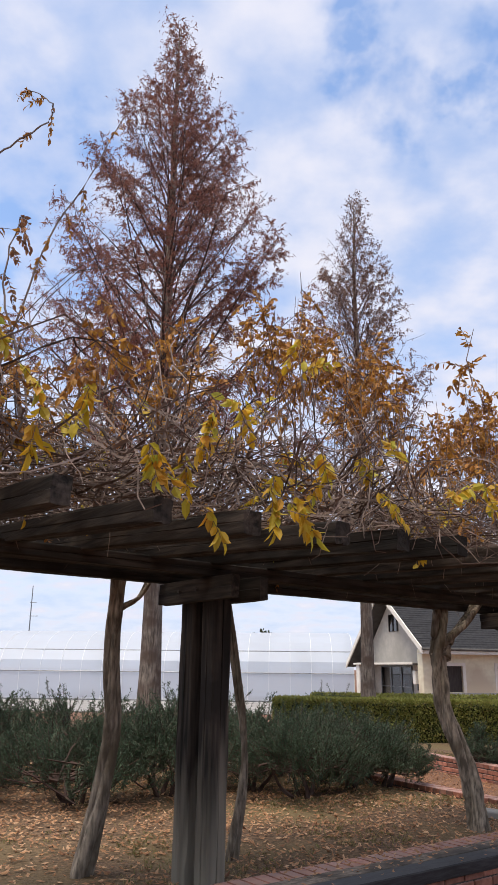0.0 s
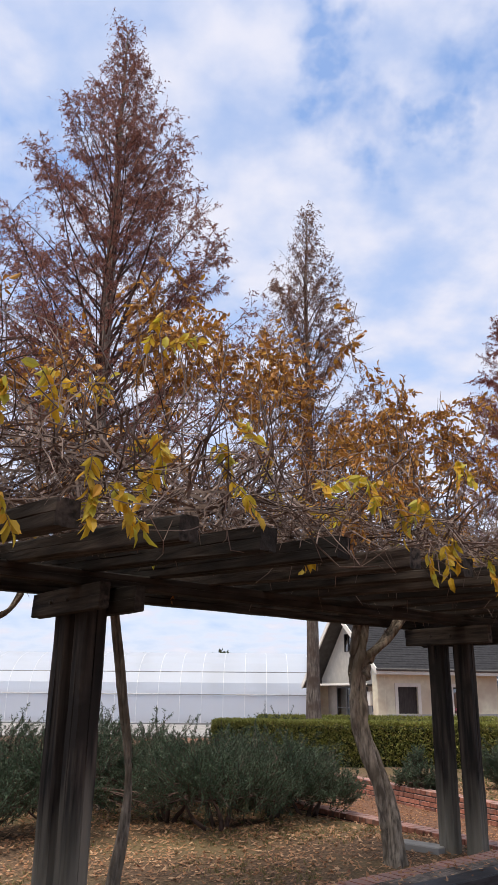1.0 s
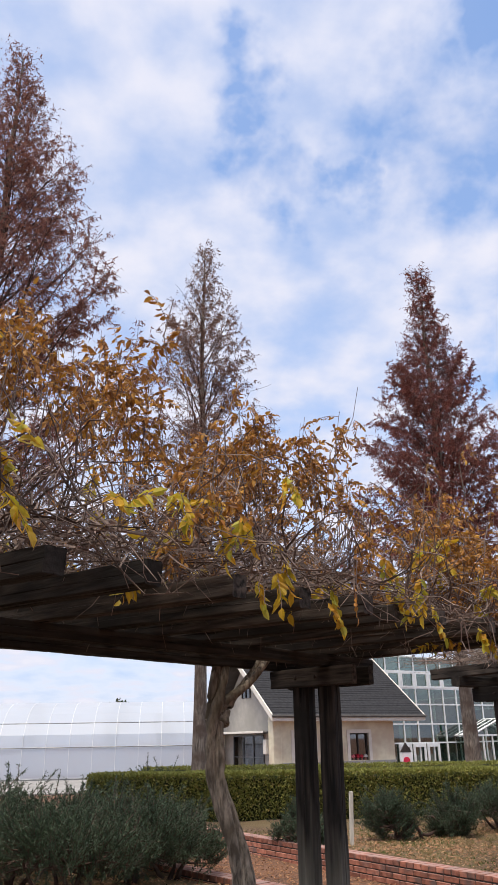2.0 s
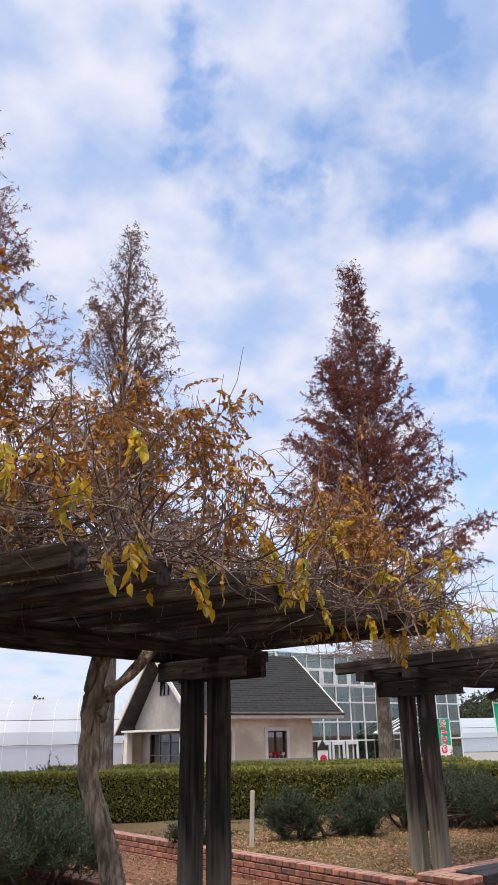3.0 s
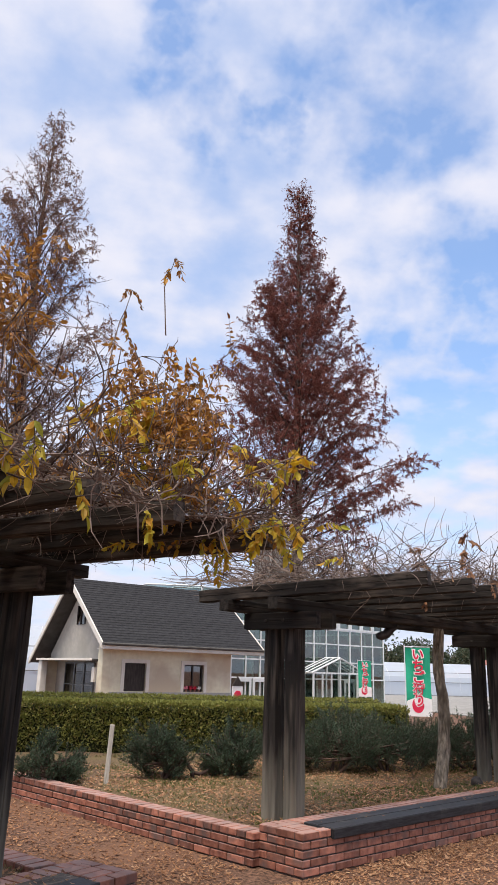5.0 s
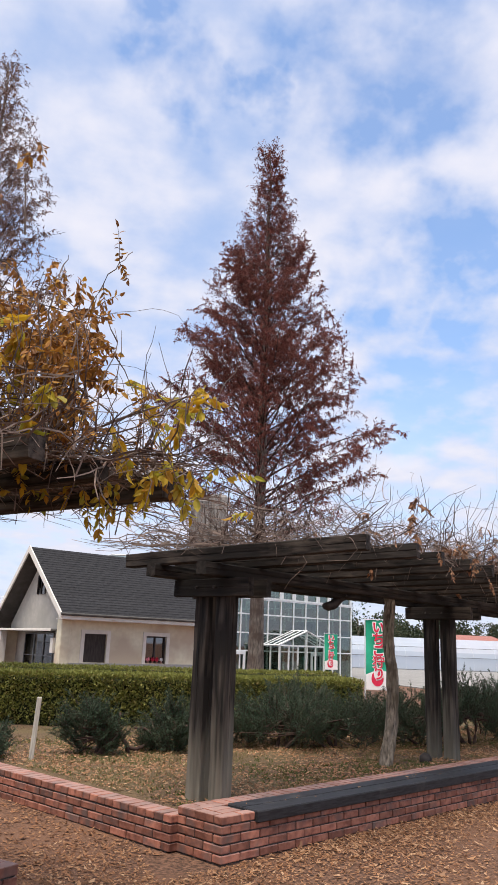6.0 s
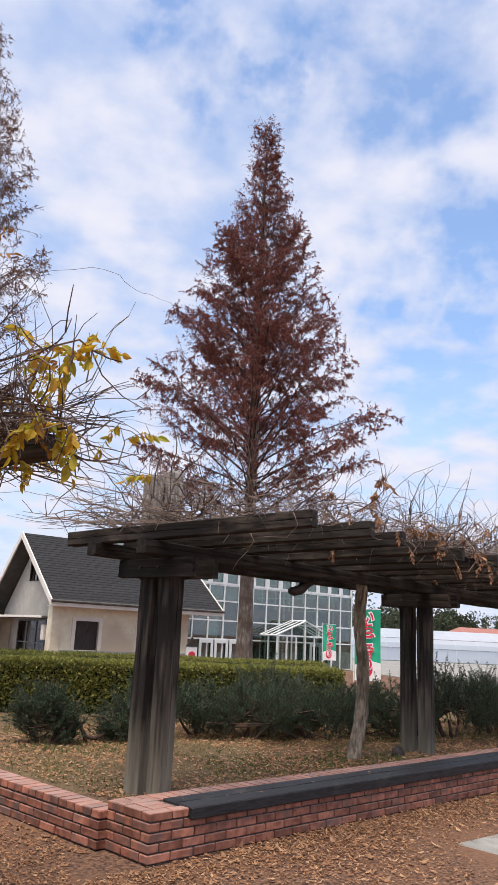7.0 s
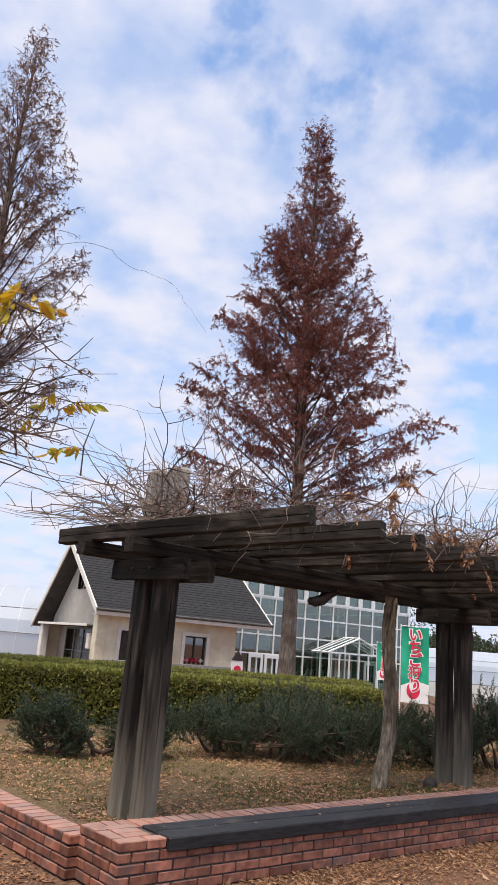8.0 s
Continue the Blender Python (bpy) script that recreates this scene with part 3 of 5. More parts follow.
# ---- trees ----
def conifer(m, height, label, reach, density, mat, bare=0.12, trunk_r=0.21, seed=1, low=1.9, up=42, per=5.0, thick=1.0, sweep=0.0):
    """A dawn redwood in late autumn: a straight tapered trunk, steeply ascending limbs, needles in hanging tufts."""
    random.seed(seed)
    root = thing("dawn_redwood", m, label, "tree", "dawn redwoods")
    t = Build()
    n = 26
    bend = [0.06 * noise.noise((seed * 7.1, i * 0.35, 0)) for i in range(n + 1)]
    pts = [Vector((bend[i] * (i / n) * 1.5, bend[-i] * 0.5 * (i / n), height * i / n)) for i in range(n + 1)]

    def axis(h):
        s = min(0.9999, max(0.0, h / height)) * n
        i = int(s)
        return pts[i].lerp(pts[i + 1], s - i)

    rad = [trunk_r * (1 - (i / n)) ** 0.85 + 0.012 + (0.10 * math.exp(-i * 0.9)) for i in range(n + 1)]
    t.tube(pts, rad, 10)
    part("trunk", t, M_BARK, root, smooth=True)
    limbs, crown = Build(), Build()

    def needles(p0, p1, sd, amount):
        for k in range(int(amount * 1.4 + rnd(0, 1))):
            base = p0.lerp(p1, rnd(0.0, 1.05))
            fd = (sd * 0.35 + unit() * 0.75 + Vector((0, 0, -0.75))).normalized()
            side = fd.cross(unit()).normalized()
            w, k0 = rnd(0.006, 0.013), len(crown.v)
            crown.v += [tuple(base - side * w), tuple(base + side * w), tuple(base + fd * rnd(0.05, 0.13))]
            crown.f.append((k0, k0 + 1, k0 + 2))

    def clumped(p):
        return max(0.12, 0.78 + 1.35 * noise.noise((p.x * 0.9 + seed, p.y * 0.9, p.z * 0.9)))

    count = int((height - low) * per)
    for q in range(count):
        f = (q + rnd(0, 1)) / count
        h = low + (height - low - 0.1) * f
        hold = rnd(0.86, 1.0)
        w = q * 2.399 + rnd(-0.35, 0.35)
        p0 = axis(h)
        el = radians(rnd(up - 10, up + 10) + 20 * f - sweep * max(0.0, 1 - f / 0.22))
        tang = Vector((math.cos(w) * math.cos(el), math.sin(w) * math.cos(el), math.sin(el)))
        p, line = p0.copy(), [p0.copy()]
        for s in range(22):
            tang = (tang + Vector((0, 0, -0.012)) + unit() * 0.06).normalized()
            p = p + tang * 0.26
            line.append(p.copy())
            if len(line) > 2 and math.hypot(p.x, p.y) > reach(p.z) * hold - 0.12:
                break
        steps = len(line) - 1
        L = steps * 0.26
        r0 = (0.009 + 0.0105 * L) * thick
        limbs.tube(line, [r0 * (1 - 0.9 * i / steps) for i in range(steps + 1)], 5, False)
        subs = max(4, int(L * 5.2))
        for e in range(subs):
            a = 0.22 + 0.78 * (e + rnd(0, 1)) / subs
            s = min(steps - 1e-3, a * steps)
            i = int(s)
            b0 = line[i].lerp(line[i + 1], s - i)
            sd = (tang.cross(Vector((0, 0, 1))).normalized() * (1 if e % 2 else -1) * rnd(0.45, 0.95) + tang * rnd(0.45, 0.95) + unit() * 0.35).normalized()
            l2 = rnd(0.35, 0.85) * (0.35 + 0.65 * min(1, L / 2.2)) * (1.15 - 0.4 * a)
            n2 = 4
            sub, d2, pp = [b0.copy()], sd.copy(), b0.copy()
            for j in range(n2):
                d2 = (d2 + unit() * 0.16 + Vector((0, 0, -0.05))).normalized()
                pp = pp + d2 * l2 / n2
                sub.append(pp.copy())
            limbs.tube(sub, [0.008 * thick, 0.006 * thick, 0.005, 0.004, 0.002], 3, False)
            if rnd(0, 1) < bare:
                continue
            thickness = density * clumped(b0) * (0.35 + 0.65 * smoothstep((a - 0.15) / 0.4))
            for k in range(max(3, int(l2 / 0.05))):
                s2 = rnd(0.15, 3.999)
                j = int(s2)
                c0 = sub[j].lerp(sub[j + 1], s2 - j)
                c1 = c0 + (d2 * 0.4 + unit() + Vector((0, 0, -0.25))).normalized() * rnd(0.08, 0.30)
                needles(c0, c1, d2, thickness * rnd(0.5, 1.5))
    tagged(part("branchwork", limbs, M_TWIGBARK, root), kind="stuff")
    tagged(part("crown", crown, mat, root), kind="stuff")
    return root


def outline(*steps):
    """A crown's outline from (height, reach) steps, top first."""
    def reach(z):
        if z >= steps[0][0]:
            return steps[0][1]
        for (z1, r1), (z0, r0) in zip(steps, steps[1:]):
            if z >= z0:
                return r0 + (r1 - r0) * (z - z0) / (z1 - z0)
        return steps[-1][1]
    return reach


conifer(pose(-2.68, 14.9, 0.2), 16.85, "tall dawn redwood with rust-brown thinning autumn needles", outline((16.9, 0.10), (15.6, 0.5), (14.6, 0.98), (11.5, 2.3), (8.6, 3.5), (6.5, 3.8), (3.0, 3.4)), 7.0, M_RUST_FADED, 0.08, 0.20, 11, 3.3, 44, 11.0, 0.65)
conifer(pose(1.87, 19.1, 0.2), 14.5, "slender half-bare dawn redwood with sparse brownish needles", outline((14.6, 0.12), (12.0, 0.95), (9.5, 1.75), (7.0, 2.35), (3.0, 2.2)), 5.5, M_GREYNEEDLE, 0.10, 0.16, 23, 4.3, 48, 9.5, 0.62)
conifer(pose(9.8, 23.3, 0.2), 17.0, "full dawn redwood with dark red-brown autumn needles", outline((17.2, 0.08), (15.4, 0.48), (13.8, 1.0), (11.9, 1.78), (10.1, 2.6), (8.4, 3.55), (7.5, 3.8), (6.6, 3.6), (5.8, 3.1), (4.5, 2.4)), 12.5, M_RUST, 0.03, 0.20, 37, 4.2, 42, 14.5, 0.62, 20.0)


# ---- hedges and bushes ----
def hedge(name, a, b, depth, h, base, label, n_leaf):
    """A clipped hedge between two points: a shade-dark core under many small leaves."""
    A, B = Vector((*a, base)), Vector((*b, base))
    L = (B - A).length
    ang = math.degrees(math.atan2(B.y - A.y, B.x - A.x))
    root = thing(name, pose(a[0], a[1], base, 0, 0, ang), label, "hedge", "clipped hedges")
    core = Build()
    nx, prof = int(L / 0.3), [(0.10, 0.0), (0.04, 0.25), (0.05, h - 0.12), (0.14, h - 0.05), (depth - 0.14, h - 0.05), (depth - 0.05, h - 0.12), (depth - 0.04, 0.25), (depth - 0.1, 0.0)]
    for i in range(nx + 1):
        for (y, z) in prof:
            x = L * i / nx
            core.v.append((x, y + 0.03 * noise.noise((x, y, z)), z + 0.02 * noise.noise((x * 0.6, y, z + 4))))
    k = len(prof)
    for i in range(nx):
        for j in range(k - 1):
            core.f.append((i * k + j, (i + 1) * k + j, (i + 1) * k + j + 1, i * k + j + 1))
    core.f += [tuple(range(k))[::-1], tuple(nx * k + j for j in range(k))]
    part("core", core, M_HEDGE_SHADE, root)
    side, tip = Build(), Build()
    for q in range(n_leaf):
        x = rnd(-0.02, L + 0.02)
        r = rnd(0, 1)
        wob = 0.035 * noise.noise((x * 1.3, r * 3, 2))
        if r < 0.52:
            z = h * rnd(0.0, 1.0) ** 0.8
            p, nrm, bl = Vector((x, 0.02 + wob + rnd(-0.03, 0.05) + (0.05 if z < 0.15 else 0), z)), Vector((0, -1, 0)), side
        elif r < 0.92:
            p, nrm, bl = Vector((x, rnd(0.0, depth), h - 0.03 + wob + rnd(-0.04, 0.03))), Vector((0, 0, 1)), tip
        elif r < 0.96:
            p, nrm, bl = Vector((rnd(-0.05, 0.03), rnd(0, depth), rnd(0, h))), Vector((-1, 0, 0)), side
        else:
            p, nrm, bl = Vector((L + rnd(-0.03, 0.05), rnd(0, depth), rnd(0, h))), Vector((1, 0, 0)), side
        d = (nrm * 0.7 + unit() * 0.8 + Vector((0, 0, 0.25))).normalized()
        s = d.cross(unit()).normalized()
        bl.blade(p, d, s, rnd(0.035, 0.075), rnd(0.022, 0.04), 0.1)
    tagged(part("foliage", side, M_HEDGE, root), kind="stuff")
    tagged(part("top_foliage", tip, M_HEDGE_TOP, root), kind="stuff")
    return root


hedge("clipped_hedge", (-0.35, 17.2), (9.55, 16.12), 1.1, 0.86, 0.24, "neatly clipped green box hedge with brighter top", 45000)
hedge("clipped_hedge", (0.6, 21.3), (11.1, 20.75), 0.9, 0.86, 0.22, "second clipped green hedge behind the first", 16000)


def bush(m, label, w, h, seed, sprigs=260, legs=4, low=0.30):
    """A rosemary-like bush: a few bare leaning stems below, upright needle-leaved sprigs above."""
    random.seed(seed)
    root = thing("bush", m, label, "bush", "dark evergreen bushes")
    twigs, leaves = Build(), Build()
    tips = []
    for q in range(legs):
        a = rnd(0, 6.28)
        p = Vector((0.06 * math.cos(a), 0.06 * math.sin(a), -0.05))
        line, d = [p.copy()], Vector((math.cos(a) * 0.6, math.sin(a) * 0.6, 0.8)).normalized()
        for s in range(6):
            d = (d + unit() * 0.35 + Vector((0, 0, 0.05))).normalized()
            p = p + d * h * 0.09
            line.append(p.copy())
        stem = Build()
        stem.tube(line, [0.032 - 0.004 * i for i in range(7)], 6)
        part("stem", stem, M_TWIGBARK, root)
        tips.append(line[-1])
    clumps = []
    for q in range(13):
        a, rr = q * 2.4 + rnd(-0.4, 0.4), math.sqrt((q + 0.5) / 13)
        clumps.append((a, rr, h * rnd(low, 0.66) * (1 - 0.38 * rr * rr)))
    for q in range(sprigs):
        ca, cr, cz = random.choice(clumps)
        a, rr = ca + random.gauss(0, 0.25), max(0.02, min(1.08, cr + random.gauss(0, 0.13)))
        lob = 1 + 0.35 * noise.noise((math.cos(a) * 1.2, math.sin(a) * 1.2, seed * 1.7))
        x, y = w * 0.5 * lob * rr * math.cos(a), w * 0.5 * lob * rr * math.sin(a)
        zl = max(0.45 * low * h, cz + random.gauss(0, 0.10) * h)
        base = Vector((x * 0.9, y * 0.9, zl))
        if q % 9 == 0:
            t0 = random.choice(tips)
            twigs.tube([t0, t0.lerp(base, 0.55) + unit() * 0.04, base], [0.013, 0.009, 0.006], 4, False)
        d = (Vector((math.cos(a) * rr * 0.8, math.sin(a) * rr * 0.8, 0.85)) + unit() * 0.5).normalized()
        L = h * rnd(0.16, 0.36) * (1.25 if rnd(0, 1) < 0.06 else 1)
        p = base.copy()
        line = [p.copy()]
        for s in range(3):
            d = (d + unit() * 0.16).normalized()
            p = p + d * L / 3
            line.append(p.copy())
        twigs.tube(line, [0.005, 0.004, 0.003, 0.002], 3, False)
        for k in range(int(L * 170)):
            s = rnd(0, 2.999)
            i = int(s)
            b = line[i].lerp(line[i + 1], s - i)
            dd = (d * 0.7 + unit() * 0.9).normalized()
            leaves.blade(b, dd, dd.cross(unit()).normalized(), rnd(0.028, 0.055), rnd(0.006, 0.011), 0.1)
    tagged(part("twigwork", twigs, M_TWIGBARK, root), kind="stuff")
    tagged(part("foliage", leaves, M_ROSEMARY, root), kind="stuff")
    return root


LEFT_BUSHES = ((-3.7, 9.4, 1.9, 1.12), (-2.35, 8.95, 1.8, 1.08), (-1.5, 9.6, 1.8, 1.18), (-3.0, 10.8, 1.9, 1.2), (-0.45, 10.2, 1.7, 1.08), (0.15, 9.6, 1.6, 1.04), (0.75, 10.5, 1.6, 1.0), (1.2, 10.7, 1.2, 0.78), (-1.3, 11.2, 1.9, 1.2), (-4.8, 8.4, 1.7, 1.1), (-0.2, 11.6, 1.7, 1.08), (0.9, 11.9, 1.5, 0.95), (-4.6, 10.8, 1.8, 1.15))
for i, (x, y, w, h) in enumerate(LEFT_BUSHES):
    bush(pose(x, y, 0.26, 0, 0, i * 67), "dark grey-green rosemary-like bush in the leaf-strewn bed", w, h, 100 + i, 550)
RIGHT_BUSHES = ((4.55, 13.5, 0.66, 0.80), (5.6, 13.6, 0.64, 0.84), (3.1, 13.15, 0.75, 0.6), (6.65, 14.3, 1.3, 0.86), (7.25, 13.9, 1.4, 0.98), (8.05, 13.9, 1.5, 1.0), (8.9, 14.5, 1.6, 0.92), (9.7, 14.2, 1.5, 0.9), (10.6, 14.3, 1.6, 1.10), (11.7, 14.9, 1.5, 1.0), (7.9, 15.1, 1.4, 1.0), (12.9, 15.1, 1.6, 1.05), (12.3, 16.0, 1.6, 1.1))
for i, (x, y, w, h) in enumerate(RIGHT_BUSHES):
    bush(pose(x, y, 0.26, 0, 0, i * 51), "dark green needle-leaved bush on thin grass", w, h, 200 + i, 430, 4, 0.08 if i < 3 else 0.2)


bush(pose(0.9, 18.75, 0.24), "loose twiggy shrub standing above the hedge", 0.9, 1.25, 260, 70)


bent = Build()
bent.tube([(0, 0, -0.04), (-0.03, 0, 0.10), (-0.12, 0.0, 0.22), (-0.17, 0.02, 0.36), (-0.14, 0.03, 0.5)], [0.03, 0.028, 0.026, 0.022, 0.015], 7)
bent.tube([(-0.03, 0, 0.08), (0.10, 0.02, 0.05), (0.22, 0.03, 0.10), (0.30, 0.03, 0.22), (0.20, 0.03, 0.30), (0.05, 0.02, 0.31)], [0.026, 0.025, 0.022, 0.02, 0.016, 0.01], 7)
tagged(part("bent_stem", bent, M_TWIGBARK, None, smooth=True, m=pose(5.02, 13.5, 0.26)), "dark bare bent stem between two low bushes", "shrub")


# ---- wisteria ----
def vine_trunk(points, radius, label, seed, strands=3):
    """A grey wisteria trunk of strands that wind round one another."""
    random.seed(seed)
    root = thing("wisteria_trunk", pose(*points[0]), label, "vine", "wisteria trunks")
    o = Vector(points[0])
    pts = [Vector(p) - o for p in points]
    fine = []
    for i in range(len(pts) - 1):
        a, b = pts[max(i - 1, 0)], pts[min(i + 2, len(pts) - 1)]
        for s in range(8):
            t = s / 8
            p, q = pts[i], pts[i + 1]
            fine.append(0.5 * ((2 * p) + (q - a) * t + (2 * a - 5 * p + 4 * q - b) * t * t + (3 * p - a - 3 * q + b) * t ** 3))
    fine.append(pts[-1])
    n = len(fine)
    for s in range(strands):
        b = Build()
        ph = s * 2 * math.pi / strands
        off = radius * (0.55 if strands > 1 else 0.0)
        line, rad = [], []
        for i, p in enumerate(fine):
            w = ph + i * 0.13 + 0.5 * noise.noise((i * 0.11, seed, s))
            flare = 1 + 0.55 * math.exp(-i / 4.0)
            line.append(p + Vector((math.cos(w) * off * flare, math.sin(w) * off * flare, 0)))
            rad.append(radius * (0.78 if strands > 1 else 1) * flare * (1 - 0.25 * i / n) * (1 + 0.30 * noise.noise((i * 0.33, seed * 3, s)) + 0.12 * noise.noise((i * 1.1, seed * 5, s))))
        b.tube(line, rad, 9)
        part("stem", b, M_VINE, root, smooth=True)
    return root


vine_trunk([(-1.56, 6.0, 0.10), (-1.42, 6.02, 0.75), (-1.36, 6.03, 1.25), (-1.38, 6.0, 1.75), (-1.36, 5.95, 2.46)], 0.058, "pale grey gnarled wisteria trunk leaning up to the pergola", 3, 3)
vine_trunk([(-0.50, 6.6, 0.12), (-0.39, 6.62, 0.8), (-0.40, 6.6, 1.3), (-0.46, 6.55, 1.75), (-0.56, 6.5, 2.42)], 0.034, "thin bent wisteria stem beside the post", 4, 2)
vine_trunk([(1.80, 8.05, 0.10), (1.78, 8.1, 0.62), (1.67, 8.12, 0.98), (1.56, 8.15, 1.35), (1.52, 8.15, 1.75), (1.55, 8.15, 2.1), (1.60, 8.25, 2.42)], 0.076, "twisted grey wisteria trunk forking under the beams", 5, 3)
vine_trunk([(-1.38, 6.0, 2.16), (-1.30, 6.02, 2.19), (-1.2, 6.05, 2.26), (-1.12, 6.06, 2.42)], 0.026, "short dark side arm of a wisteria trunk", 8, 2)
vine_trunk([(1.54, 8.15, 1.84), (1.66, 8.2, 2.04), (1.84, 8.3, 2.20), (2.02, 8.42, 2.42)], 0.056, "dark side arm of a wisteria trunk", 6, 2)
vine_trunk([(7.98, 12.15, 0.08), (8.02, 12.16, 0.35), (8.12, 12.2, 0.75), (8.15, 12.2, 1.15), (8.11, 12.2, 1.6), (8.10, 12.2, 2.0), (8.12, 12.2, 2.34)], 0.068, "grey twisted wisteria trunk with a flared foot", 7, 3)


def tangle(m, u_range, y_range, top, count, seed, rise, name, label, length=(0.35, 1.1), thick=0.0048, lean=(0, 0), swirl=0.16):
    """Thin vine shoots that lie over the rafters and arch up from them."""
    random.seed(seed)
    b = Build()
    for q in range(count):
        u, y = rnd(*u_range), rnd(*y_range)
        p = Vector((u, y, top + abs(random.gauss(0, 0.06))))
        L = rnd(*length)
        w = rnd(0, 6.28)
        lift = rnd(0, 1) ** 1.6 * rise
        d = Vector((math.cos(w) + lean[0], math.sin(w) + lean[1], lift)).normalized()
        n = 8
        line = [p.copy()]
        turn = unit() * swirl
        for s in range(n):
            d = (d + turn + unit() * 0.36 + Vector((0, 0, -0.14 * lift))).normalized()
            p = p + d * L / n
            if p.y < y_range[0] - 0.2 and d.y < 0:
                d.y *= -0.5
            p.z = max(p.z, top + 0.012 if p.y > y_range[0] else top - 0.22)
            line.append(p.copy())
        r = thick * rnd(0.55, 1.6)
        b.tube([tuple(v) for v in line], [r * (1 - 0.7 * i / n) for i in range(n + 1)], 3, False)
        if rnd(0, 1) < 0.6:
            for k in range(2):
                j = random.randint(2, n - 1)
                e = line[j] + (unit() + Vector((0, 0, 0.25))).normalized() * rnd(0.1, 0.3)
                b.tube([tuple(line[j]), tuple(line[j].lerp(e, 0.5) + unit() * 0.02), tuple(e)], [r * 0.6, r * 0.45, r * 0.3], 3, False)
    return tagged(part(name, b, M_TWIG, None, "", False, m), label, "vine", kind="stuff")


tangle(MAT, (-5.2, 4.6), (-2.15, 1.0), 2.25, 3700, 21, 1.6, "wisteria_twigs", "tangle of thin brown wisteria twigs over the pergola")
tangle(MAT, (-4.0, 4.4), (-2.0, 0.9), 2.25, 900, 24, 2.6, "wisteria_shoots", "upright thin wisteria shoots above the pergola", (0.8, 1.7), 0.006, (0, 0), 0.08)
tangle(MAT, (3.5, 4.75), (-2.1, 0.3), 2.25, 420, 27, 1.0, "wisteria_twigs", "dark wisteria twigs spilling over the end of the pergola", (0.4, 0.9), 0.006, (0.7, -0.4), 0.2)
tangle(P2, (-0.5, 10.0), (-1.70, 0.8), 2.30, 2100, 22, 1.35, "wisteria_twigs", "tangle of bare grey-brown wisteria twigs over the pergola")
tangle(P2, (-0.45, 0.9), (-0.8, 0.8), 2.32, 120, 25, 1.3, "wisteria_shoots", "bare wisteria shoots sprawling over the end of the pergola", (0.6, 1.25), 0.0062, (-1.0, 0.2), 0.11)
tangle(P2, (1.8, 9.5), (-1.6, 0.7), 2.31, 620, 26, 2.0, "wisteria_shoots", "upright bare wisteria shoots with few leaves", (0.7, 1.5), 0.006, (0, 0), 0.10)


def compound(b, stem, p, d, L, droop, leaf=(0.05, 0.085), pairs=6):
    """One feathered wisteria leaf."""
    line = [p.copy()]
    for s in range(5):
        d = (d + Vector((0, 0, -droop)) + unit() * 0.06).normalized()
        p = p + d * L / 5
        line.append(p.copy())
    stem.tube([tuple(v) for v in line], [0.0028, 0.0025, 0.002, 0.0018, 0.0015, 0.001], 3, False)
    side0 = d.cross(unit()).normalized()
    for k in range(pairs):
        s = 0.6 + 4.3 * k / pairs
        i = min(4, int(s))
        q = line[i].lerp(line[i + 1], s - i)
        t = (line[i + 1] - line[i]).normalized()
        for sg in (-1, 1):
            ld = (side0 * sg * 0.8 + t * 0.6 + Vector((0, 0, -0.6)) + unit() * 0.4).normalized()
            if rnd(0, 1) < 0.12:
                continue
            b.leaf(q, ld, ld.cross(unit()).normalized(), rnd(*leaf), rnd(*leaf) * 0.48, rnd(0.0, 0.45))
    b.leaf(line[-1], d, d.cross(unit()).normalized(), rnd(*leaf) * 1.1, leaf[1] * 0.45, 0.2)


def foliage(m, label, spots, mat, seed, name="wisteria_leaves", leaf=(0.05, 0.09)):
    """Feathered leaves in clusters: spots are (u, y, z, spread, count, hanging)."""
    random.seed(seed)
    b, stem = Build(), Build()
    for (u, y, z, spread, count, hang) in spots:
        twigs = []
        if not hang:
            for q in range(max(1, min(9, count // 5))):
                e = unit()
                foot = Vector((u, y, z)) + Vector((e.x * 0.7, e.y * 0.7, -1.5)) * spread
                tip = Vector((u, y, z)) + Vector((e.x, e.y, abs(e.z) * 1.2 + 0.1)) * spread * rnd(0.6, 1.1)
                knee = foot.lerp(tip, 0.55) + unit() * spread * 0.25
                twigs.append((foot, knee, tip))
                stem.tube([tuple(foot), tuple(knee), tuple(tip)], [0.005, 0.0035, 0.002], 3, False)
        for q in range(count):
            if hang:
                p = Vector((u, y, z)) + unit() * spread * rnd(0.2, 1)
                d, droop = (Vector((rnd(-0.8, 0.8), rnd(-0.6, 0.2), rnd(-1, -0.4)))).normalized(), 0.14
            else:
                foot, knee, tip = random.choice(twigs)
                t = rnd(0.15, 1.0)
                p = knee.lerp(tip, t * 2 - 1) if t > 0.5 else foot.lerp(knee, t * 2)
                d, droop = (unit() + Vector((0, -0.1, 0.25))).normalized(), 0.20
            compound(b, stem, p, d, rnd(0.14, 0.26), droop, leaf, 7)
    root = thing(name, m, label, "foliage", "wisteria foliage")
    tagged(part("leaf_spray", b, mat, root), kind="stuff")
    tagged(part("stalk_work", stem, M_TWIG, root), kind="stuff")
    return root


